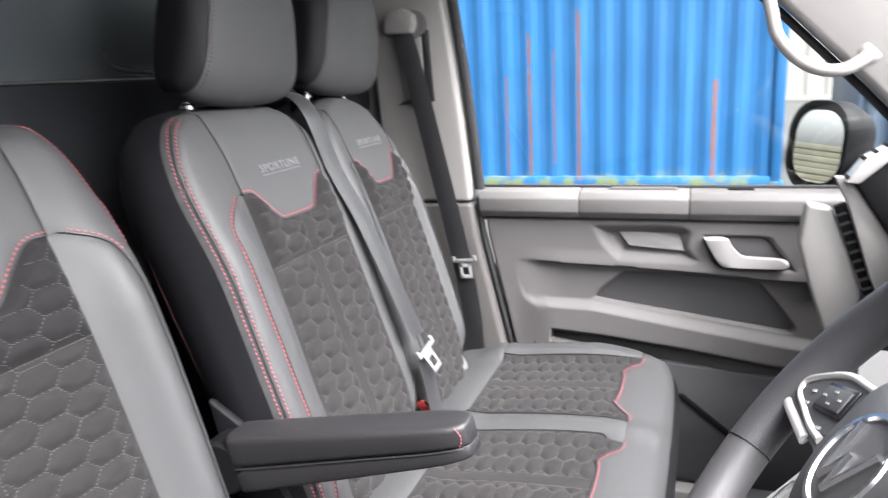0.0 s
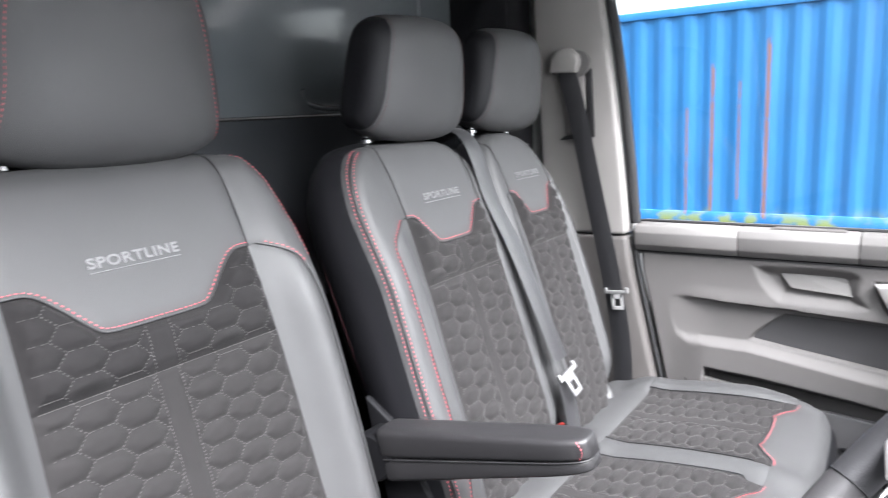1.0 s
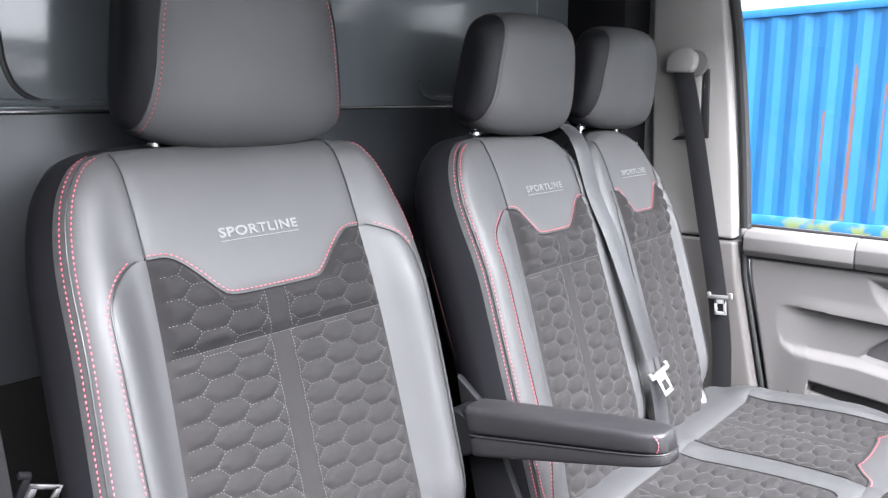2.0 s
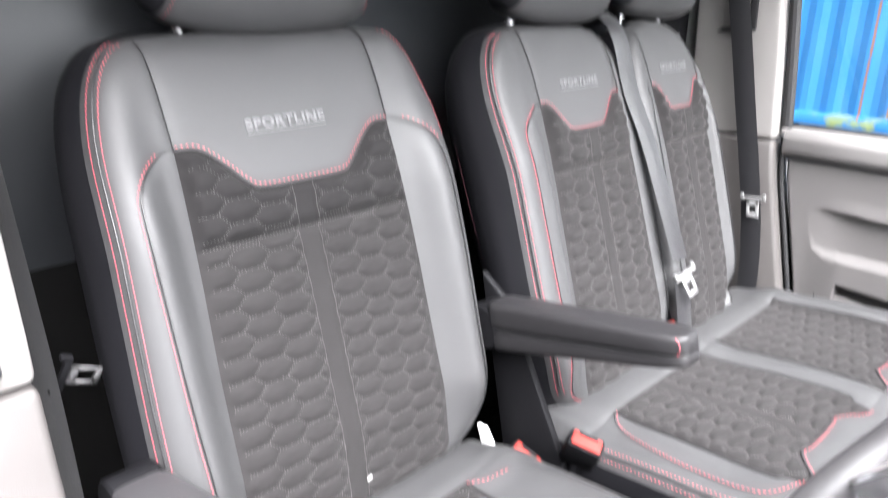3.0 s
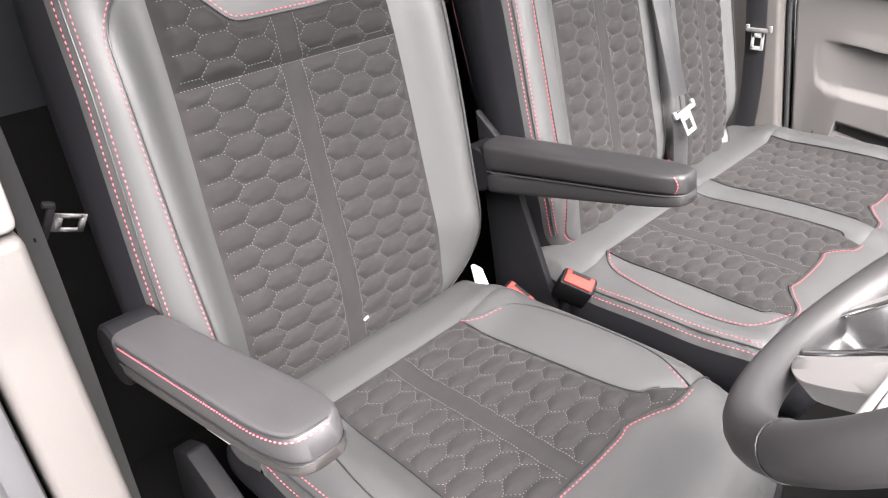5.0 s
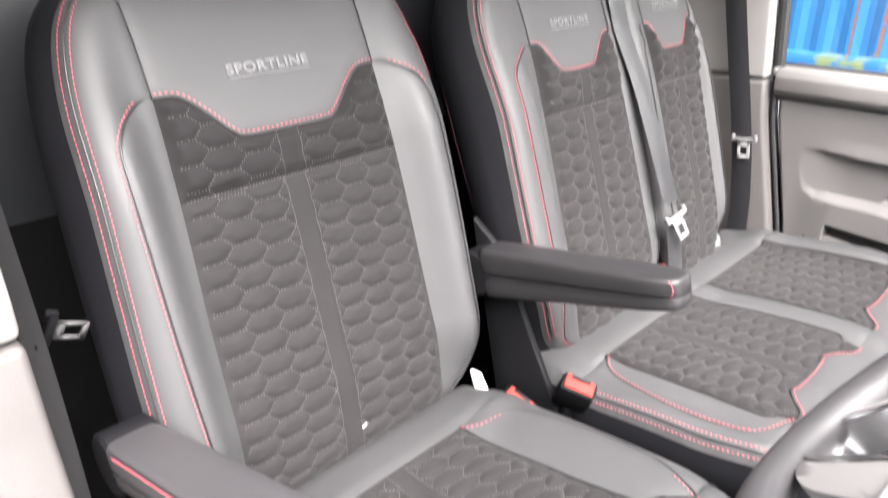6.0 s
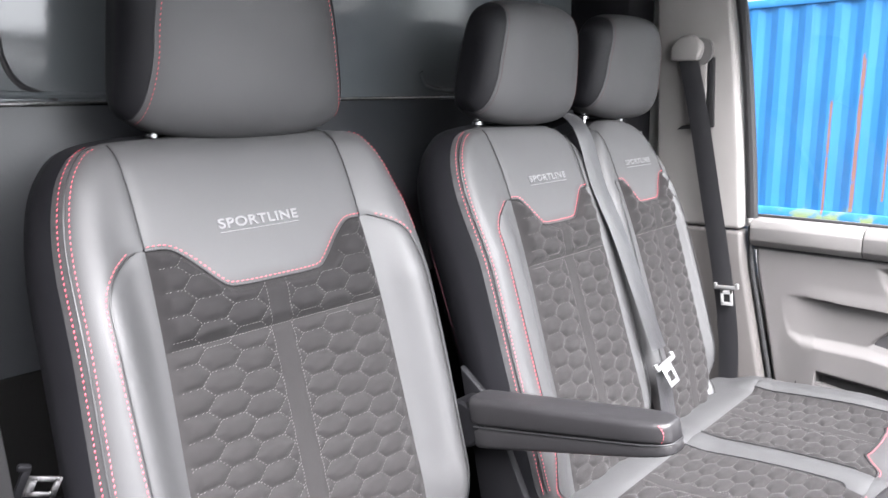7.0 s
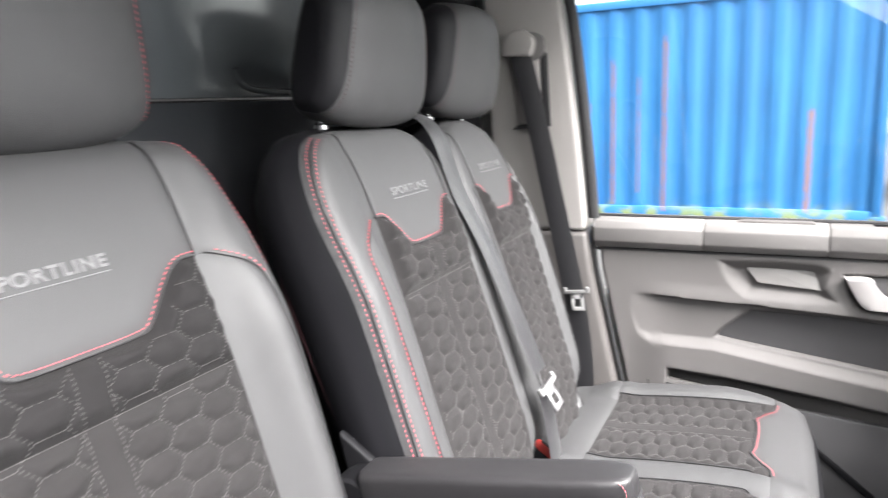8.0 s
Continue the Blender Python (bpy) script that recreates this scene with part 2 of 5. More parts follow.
class Pad:
    """An upholstered cushion: an outline in its own plane (u across, v along, w out), filled with sewn panels."""

    def __init__(self, m, outline, depth, rim=0.03, flip=False):
        self.m, self.depth, self.rim, self.flip = m, depth, rim, flip
        self.outline = resample(outline, 0.008, closed=True)

    def w(self, p):
        p = np.asarray(p, float)
        e = np.clip(edge_distance(p, self.outline), 0, self.rim)
        return self.depth(p[:, 0], p[:, 1]) - (self.rim - np.sqrt(np.clip(self.rim ** 2 - (self.rim - e) ** 2, 0, None)))

    def at(self, p, off=0.0):
        p = np.asarray(p, float)
        h = self.w(p) + off
        q = np.c_[p, h, np.ones(len(p))]
        return (q @ np.array(self.m).T)[:, :3]

    def normals(self, p):
        e = 0.002
        du = self.at(p + (e, 0)) - self.at(p - (e, 0))
        dv = self.at(p + (0, e)) - self.at(p - (0, e))
        n = np.cross(du, dv)
        if self.flip:
            n = -n
        return n / (np.linalg.norm(n, axis=1, keepdims=True) + 1e-12)

    def panel(self, name, poly, mat, parent, step=0.009, relief=None, seam=0.0022, soft=0.004, label="", lines=()):
        edge = resample(poly, step, closed=True)
        lo, hi = edge.min(0), edge.max(0)
        us, vs = np.arange(lo[0], hi[0], step), np.arange(lo[1], hi[1], step * 0.87)
        grid = np.array([(u + (k % 2) * step / 2, v) for k, v in enumerate(vs) for u in us])
        grid = grid[inside(grid, edge)]
        grid = grid[edge_distance(grid, edge) > step * 0.45]
        if len(lines):
            ends = np.array(lines)
            along = ends[:, 1] - ends[:, 0]
            across = np.stack([-along[:, 1], along[:, 0]], 1)
            across = across / (np.linalg.norm(across, axis=1, keepdims=True) + 1e-12)
            extra = np.vstack([ends[:, 0] + along * k for k in (0.0, 0.25, 0.5, 0.75)] + [ends[:, 0] + along * k + across * d for k in (0.12, 0.37, 0.63, 0.88) for d in (-0.0017, 0.0017)])
            extra = extra[inside(extra, edge)]
            extra = extra[edge_distance(extra, edge) > step * 0.4]
            extra = extra[np.unique(np.round(extra / 0.0008).astype(int), axis=0, return_index=True)[1]]
            near = hex_edge(grid, self.quilt_origin)
            grid = np.vstack([grid[near > 0.0032], extra])
        pts = np.vstack([edge, grid]) if len(grid) else edge
        n = len(edge)
        got = geometry.delaunay_2d_cdt([Vector(p) for p in pts], [(i, (i + 1) % n) for i in range(n)], [], 1, 1e-7)
        flat = np.array([tuple(v) for v in got[0]])
        d = edge_distance(flat, edge)
        off = -seam * np.exp(-(d / soft) ** 1.3)
        if relief is not None:
            off = off + relief(flat) * sstep(0.0, 0.015, d)
        verts = self.at(flat) + off[:, None] * np.array(self.m)[:3, 2]
        faces = [tuple(f) for f in got[2]]
        out = []
        for f in faces:
            a, b, c = flat[f[0]], flat[f[1]], flat[f[2]]
            turn = (b[0] - a[0]) * (c[1] - a[1]) - (b[1] - a[1]) * (c[0] - a[0])
            out.append(f if (turn > 0) != self.flip else f[::-1])
        return part(name, mesh_of(name, verts, out), mat, parent, label)

    def stitches(self, name, lines, mat, parent, length=0.0042, gap=0.0022, thick=0.0008, lift=0.0004, label="", keep=None, relief=None):
        """Short threads along lines on the surface."""
        verts, faces = [], []
        for line in lines:
            p = np.array(line, float)
            s = np.linalg.norm(np.diff(p, axis=0), axis=1)
            total = s.sum()
            count = max(1, int(total / (length + gap)))
            cum = np.r_[0, np.cumsum(s)]
            mids = (np.arange(count) + 0.5) * total / count
            a = np.stack([np.interp(mids - length / 2, cum, p[:, k]) for k in (0, 1)], 1)
            b = np.stack([np.interp(mids + length / 2, cum, p[:, k]) for k in (0, 1)], 1)
            if keep is not None:
                ok = keep((a + b) / 2)
                a, b = a[ok], b[ok]
            if not len(a):
                continue
            c = (a + b) / 2
            nor = self.normals(c)
            up = np.array(self.m)[:3, 2]
            ra, rb, rc = [0 if relief is None else relief(q)[:, None] * up for q in (a, b, c)]
            A, B, C = self.at(a) + ra + nor * (lift - 0.5 * thick), self.at(b) + rb + nor * (lift - 0.5 * thick), self.at(c) + rc + nor * (lift + thick)
            along = B - A
            along = along / (np.linalg.norm(along, axis=1, keepdims=True) + 1e-12)
            side = np.cross(nor, along) * thick
            for k in range(len(c)):
                i = len(verts)
                verts += [A[k], B[k], C[k] + 0.25 * (A[k] - B[k]), C[k] + 0.25 * (B[k] - A[k]), C[k] + side[k] - nor[k] * thick, C[k] - side[k] - nor[k] * thick]
                faces += [(i, i + 4, i + 2), (i + 4, i + 3, i + 2), (i + 4, i + 1, i + 3), (i, i + 2, i + 5), (i + 2, i + 3, i + 5), (i + 3, i + 1, i + 5)]
        if not verts:
            return None
        return tagged(part(name, mesh_of(name, verts, faces), mat, parent, label), kind="stuff")

    def cord(self, name, lines, radius, mat, parent, label=""):
        """Thin welts along lines on the surface."""
        for line in lines:
            p = resample(line, 0.008)
            part(name, tube(self.at(p) + self.normals(p) * radius * 0.3, radius, 6), mat, parent, label)

    def shell(self, name, back, mat, parent, label="", draw_in=0.012, steps=4, bulge=0.008):
        """The sides and back of the cushion, from its rim to the depth back."""
        o = self.outline
        c = o.mean(0)
        w0 = self.w(o)
        rings = []
        nrm = np.roll(o, -1, 0) - np.roll(o, 1, 0)
        nrm = np.stack([nrm[:, 1], -nrm[:, 0]], 1)
        nrm /= np.linalg.norm(nrm, axis=1, keepdims=True)
        area = 0.5 * np.sum(o[:, 0] * np.roll(o[:, 1], -1) - np.roll(o[:, 0], -1) * o[:, 1])
        if area < 0:
            nrm = -nrm
        for k in range(steps + 1):
            t = k / steps
            off = bulge * math.sin(math.pi * min(1, t * 1.1)) - draw_in * max(0, t - 0.7) / 0.3
            p = o + nrm * off
            rings.append(np.c_[p, w0 * (1 - t) + back * t])
        rings.append(np.c_[c + (o - c) * 0.85, np.full(len(o), back - 0.012)])
        rings = [(np.c_[r, np.ones(len(r))] @ np.array(self.m).T)[:, :3] for r in rings]
        bm = bmesh.new()
        vs = [[bm.verts.new(tuple(p)) for p in r] for r in rings]
        n = len(o)
        for a, b in zip(vs[:-1], vs[1:]):
            for k in range(n):
                bm.faces.new((a[k], a[(k + 1) % n], b[(k + 1) % n], b[k]))
        bm.faces.new(vs[-1])
        return part(name, bm, mat, parent, label, sharp=60)


def plane_frame(x, y, z, lean):
    """Frame of a backrest: u to the passenger side, v up along it, w to the front."""
    a = radians(lean)
    return Matrix(((0, -math.sin(a), math.cos(a), x), (1, 0, 0, y), (0, math.cos(a), math.sin(a), z), (0, 0, 0, 1)))


def flat_frame(x, y, z, rise=0.0):
    """Frame of a seat cushion: u to the passenger side, v to the front, w up."""
    a = radians(rise)
    return Matrix(((0, math.cos(a), -math.sin(a), x), (1, 0, 0, y), (0, math.sin(a), math.cos(a), z), (0, 0, 0, 1)))


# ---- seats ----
# the inner armrest takes a darker colour than the outer one
ARM_DARK = material("darker armrest cover", (0.0115, 0.0110, 0.0120), 0.52, spec=0.45, wave=0.15, grain=0.35, grain_size=900, vary=0.06)
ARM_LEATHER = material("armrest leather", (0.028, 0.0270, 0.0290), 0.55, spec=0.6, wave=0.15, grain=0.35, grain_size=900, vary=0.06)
SILVER_GREY = material("silver grey plastic", (0.30, 0.30, 0.30), 0.4, vary=0.05)
TRAY = material("taupe plastic", (0.024, 0.022, 0.0215), 0.5, grain=0.4, grain_size=800)

def mirror_line(line):
    return [(-u, v) for u, v in line][::-1]


def quilt(origin, strip, seam_v=None, puff=0.0058):
    """Relief of the quilted suede: puffed cells, a plain strip down the middle and a cross seam."""
    def relief(p):
        d = hex_edge(p, origin)
        k = np.clip(d / 0.0115, 0, 1)
        h = puff * (1 - (1 - k) ** 2.4) - 0.0018 * np.exp(-((d / 0.0011) ** 2))
        s = np.abs(p[:, 0] - strip[0]) - strip[1]
        h = np.where(s < 0, 0.0012, h * np.clip(s / 0.003, 0, 1))
        h = h - 0.0022 * np.exp(-((s / 0.0016) ** 2))
        if seam_v is not None:
            over = p[:, 1] > seam_v
            h = h * sstep(0.0, 0.006, np.abs(p[:, 1] - seam_v)) - 0.0022 * np.exp(-(((p[:, 1] - seam_v) / 0.0028) ** 2))
            h = h + np.where(over, 0.0045 * sstep(0.0, 0.004, p[:, 1] - seam_v) + 0.006 * np.sin(math.pi * np.clip((p[:, 1] - seam_v) / 0.125, 0, 1)), 0.0)
        return h
    return relief


def quilt_threads(pad, poly, origin, strip, parent, relief, extra=()):
    edge = resample(poly, 0.006, closed=True)
    lo, hi = edge.min(0), edge.max(0)

    def keep(p):
        return inside(p, edge) & (edge_distance(p, edge) > 0.007) & (np.abs(p[:, 0] - strip[0]) > strip[1] + 0.002)
    pad.stitches("quilt_stitching", hex_lines(lo, hi, np.array(origin)), GREY_THREAD, parent, length=0.0029, gap=0.0015, thick=0.00058, lift=0.0021, keep=keep, relief=relief)

    def keep_in(p):
        return inside(p, edge) & (edge_distance(p, edge) > 0.003)
    side = [[(strip[0] + s * (strip[1] + 0.001), lo[1]), (strip[0] + s * (strip[1] + 0.001), hi[1])] for s in (-1, 1)]
    pad.stitches("strip_stitching", [resample(x, 0.01) for x in list(side) + list(extra)], GREY_THREAD, parent, length=0.0029, gap=0.0015, thick=0.00058, lift=0.0021, keep=keep_in, relief=relief)


def shift_line(line, d):
    """A line moved sideways by d to its left."""
    p = resample(line, 0.006)
    t = np.gradient(p, axis=0)
    n = np.stack([-t[:, 1], t[:, 0]], 1)
    return p + d * n / (np.linalg.norm(n, axis=1, keepdims=True) + 1e-12)


def lettering(pad, text, u, v, width, parent):
    """Raised letters on the surface, with the line below them."""
    cu = bpy.data.curves.new("lettering", "FONT")
    cu.body, cu.size, cu.extrude, cu.align_x, cu.offset, cu.space_character = text, 1.0, 0.02, "CENTER", 0.026, 1.10
    ob = new("lettering", cu)
    bpy.context.view_layer.update()
    me = bpy.data.meshes.new_from_object(ob)
    bpy.data.objects.remove(ob)
    bpy.data.curves.remove(cu)
    xs = np.array([tuple(p.co) for p in me.vertices])
    k = width / (xs[:, 0].max() - xs[:, 0].min())
    uv = np.c_[u + xs[:, 0] * k, v + xs[:, 1] * k * 0.80]
    top = pad.at(uv) + pad.normals(uv) * (0.0006 + 0.0007 * np.sign(xs[:, 2]))[:, None]
    for p, q in zip(me.vertices, top):
        p.co = Vector(q)
    part("lettering", me, EMBOSS, parent, "pale embossed lettering")
    line = resample([(u - width / 2, v - 0.0055), (u + width / 2, v - 0.0055)], 0.006)
    path = pad.at(line) + pad.normals(line) * 0.0002
    part("underline", tube(path, 0.0008, 6), EMBOSS, parent)


def backrest(seat, m, o):
    """One backrest with its sewn panels; o holds the places of its seams. Lists run from the driver's door side to the other side."""
    uc, hw = o["insert"]
    left, right, top, low = o["left"], o["right"], o["top"], o["low"]
    amp_l, amp_r = o["bolster"]
    corner, dip, seam_v = o["corner"], o["dip"], o["seam"]
    sl, sr = o["welt"]
    flare_l, flare_r = o["flare"]
    skew = o.get("skew", 0.0)

    def depth(u, v):
        fade = sstep(-0.06, 0.08, v) * (1 - 0.8 * sstep(corner - 0.12, corner + 0.07, v))
        l = amp_l * (0.75 * sstep(uc - hw - flare_l + 0.004, uc - hw - flare_l - 0.042, u) + 0.25 * sstep(uc - hw, left + 0.018, u)) * fade
        r = amp_r * (sstep(uc + hw - 0.004, uc + hw + 0.55 * (right - uc - hw), u) - 0.55 * sstep(right - 0.65 * (right - uc - hw), right + 0.005, u)) * fade
        belly = -o["hollow"] * (1 - sstep(-0.05, 0.48, v)) - 0.5 * o["hollow"] * (1 - sstep(-0.05, 0.10, v))
        crown = -0.016 * sstep(top - 0.12, top + 0.03, v) ** 1.5
        return l + r + belly + crown

    sl_, tuck = o.get("slope", 0.0), o.get("tuck", 0.0)
    outline = [
        (left + 0.075 - skew, low), (left + 0.018 - skew, low + 0.07), (left - skew, low + 0.17), (left - 0.3 * skew, corner - 0.10), (left + 0.013, corner + 0.045),
        (left + 0.045, top - 0.032), (left + 0.10, top - 0.002), (0.5 * (left + right), top + 0.004), (right - 0.10 + sl_, top - 0.002),
        (right - 0.045 + sl_, top - 0.032), (right - 0.013 + 0.6 * sl_, corner + 0.045), (right + 0.3 * sl_, corner - 0.04), (right - tuck, low + 0.17), (right - 0.018 - 1.6 * tuck, low + 0.07), (right - 0.075 - 1.5 * tuck, low)]
    ring = smooth_line(outline, 8)
    pad = Pad(m, ring, depth, o.get("rim", 0.032))
    body = pad.shell("backrest", -o["thick"], LEATHER_SHADE, seat, "leather sides and back, coloured darker for shade", bulge=o.get("bulge", 0.008))
    O = pad.outline
    # contour between shoulder panel and quilted insert
    a, b = uc - hw, uc + hw
    k = hw / 0.165
    contour = smooth_line([(a, corner), (a + 0.028 * k, corner - 0.002), (a + 0.052 * k, corner - 0.020), (uc - 0.079 * k, corner - dip + 0.007), (uc - 0.060 * k, corner - dip),
                           (uc, corner - dip - 0.001), (uc + 0.060 * k, corner - dip), (uc + 0.079 * k, corner - dip + 0.007), (b - 0.052 * k, corner - 0.020), (b - 0.028 * k, corner - 0.002), (b, corner)], 6)
    left_edge = resample([(a - flare_l, low + 0.004), (a - 0.75 * flare_l, 0.5 * (low + corner)), (a, corner)], 0.02)
    right_edge = resample([(b, corner), (b + flare_r, low + 0.004)], 0.02)
    insert = np.vstack([left_edge[:-1], contour[:-1], right_edge])
    strip = o["strip"]
    origin = np.array((strip[0] + strip[1] + 0.030, seam_v - 0.006))
    pad.quilt_origin = origin
    relief = quilt(origin, strip, seam_v)
    cells = hex_lines(insert.min(0), insert.max(0), origin)
    # the insert is sewn from two pieces, the driver's upper suede coloured darker for shade
    cut_l = np.array((np.interp(seam_v, left_edge[:, 1], left_edge[:, 0]), seam_v))
    cut_r = np.array((np.interp(seam_v, right_edge[::-1, 1], right_edge[::-1, 0]), seam_v))
    lower = np.vstack([left_edge[left_edge[:, 1] < seam_v - 0.004], cut_l, cut_r, right_edge[right_edge[:, 1] < seam_v - 0.004]])
    upper = np.vstack([cut_l, left_edge[left_edge[:, 1] > seam_v + 0.004][:-1], contour[:-1], right_edge[right_edge[:, 1] > seam_v + 0.004], cut_r])
    pad.panel("quilted_insert", lower, SUEDE, body, 0.0042, relief, label="quilted dark suede with honeycomb stitching", lines=cells)
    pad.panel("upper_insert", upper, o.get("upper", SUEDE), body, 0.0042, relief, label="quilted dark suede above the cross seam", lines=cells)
    quilt_threads(pad, insert, origin, strip, body, relief, [[(a, seam_v), (b, seam_v)]])
    # the outline cut into pieces by the seams
    topline = O[(O[:, 1] > corner + 0.03)]
    order = np.argsort(topline[:, 0])
    topline = topline[order]
    shoulder_top = topline[(topline[:, 0] > a + 0.004) & (topline[:, 0] < b - 0.004) & (topline[:, 1] > top - 0.05)]
    ya = max([p[1] for p in O if abs(p[0] - a) < 0.01] or [top])
    yb = max([p[1] for p in O if abs(p[0] - b) < 0.01] or [top])
    ends = [np.array((a, ya)), np.array((b, yb))]
    shoulder = np.vstack([contour, ends[1], shoulder_top[::-1], ends[0]])
    pad.panel("shoulder_panel", shoulder, LEATHER, body, 0.011, label="smooth dark grey leather")
    for s, e, amp, welt, name in ((-1, a, amp_l, sl, "left"), (1, b, amp_r, sr, "right")):
        edge = left_edge[::-1] if s < 0 else right_edge
        flare = flare_l if s < 0 else flare_r
        arc = smooth_line([(e, corner), (e + s * 0.02, corner - 0.003), (welt - s * 0.012, corner - 0.035), (welt, corner - 0.085), (welt + s * 0.002, 0.25), (welt - s * 0.001, 0.12), (welt - s * 0.006, low + 0.06), (e + s * (flare + 0.012), low + 0.018), (e + s * flare, low + 0.004)], 6)
        inner = np.vstack([edge, arc[::-1][1:-1]])
        pad.panel("bolster", inner, LEATHER, body, o.get("fine", 0.010), label="smooth dark grey leather")
        side = O[((O[:, 0] - e) * s > 0.0005) & ((O[:, 1] > low + 0.016) | ((O[:, 0] - e) * s > flare + 0.012))]
        ang = np.arctan2(side[:, 1] - (low + top) / 2, (side[:, 0] - e) * s + 0.02)
        side = side[np.argsort(-ang)]
        outer = np.vstack([arc[::-1][1:], ends[0 if s < 0 else 1], side])
        pad.panel("side_panel", outer, LEATHER, body, o.get("fine", 0.010), label="smooth dark grey leather")
        if o["arc"][0 if s < 0 else 1]:
            pad.stitches("red_stitching", [shift_line(arc[6:15] if o["arc"][0 if s < 0 else 1] == "top" else arc[6:-8], s * 0.004)], RED_THREAD, body, 0.0048, 0.0022, 0.0009, 0.0006)
        pad.cord("welt", [arc[4:-6]], 0.0010, PIPING, body)
        rim = side[(side[:, 1] > low + 0.05) & (side[:, 1] < top - 0.006)]
        if o["rim_rows"][0 if s < 0 else 1] == "top":
            rim = rim[rim[:, 1] > corner - 0.04]
        rows = []
        gaps = o.get("gaps", (0.003, 0.0115))
        for d in gaps:
            rows.append(shift_line(rim, d))
        mid = shift_line(rim, sum(gaps) / 2)
        inn = inside(np.vstack(rows), O).mean() > 0.5
        if not inn:
            rows = [shift_line(rim, -d) for d in gaps]
            mid = shift_line(rim, -sum(gaps) / 2)
        if o["rim_rows"][0 if s < 0 else 1]:
            pad.stitches("rim_stitching", rows, RED_THREAD, body, 0.0046, 0.0022, 0.00085, 0.0006)
            pad.cord("rim_welt", [mid], 0.0011, PIPING, body)
    pad.stitches("contour_stitching", [shift_line(contour, 0.0045)], RED_THREAD, body, 0.0048, 0.0020, 0.0009, 0.0008)
    pad.cord("contour_welt", [contour], 0.0010, PIPING, body)
    pad.cord("shoulder_welt", [[(a, corner), ends[0] - (0, 0.012)], [(b, corner), ends[1] - (0, 0.012)]], 0.0009, PIPING, body)
    if o.get("back_line"):
        far = O[(O[:, 0] < left + 0.02) & (O[:, 1] > low + 0.12) & (O[:, 1] < top - 0.03)]
        far = far[np.argsort(far[:, 1])]
        spots = np.c_[far[:, 0] - 0.0025, far[:, 1], np.full(len(far), -o["thick"] * 0.80), np.ones(len(far))] @ np.array(m).T
        part("back_seam", tube(spots[:, :3], 0.0016, 6), DULL_RED_THREAD, body, "dull red seam along the rear edge")
    if o.get("logo"):
        u, v, width = o["logo"]
        lettering(pad, "SPORTLINE", u, v, width, body)
    return body, pad


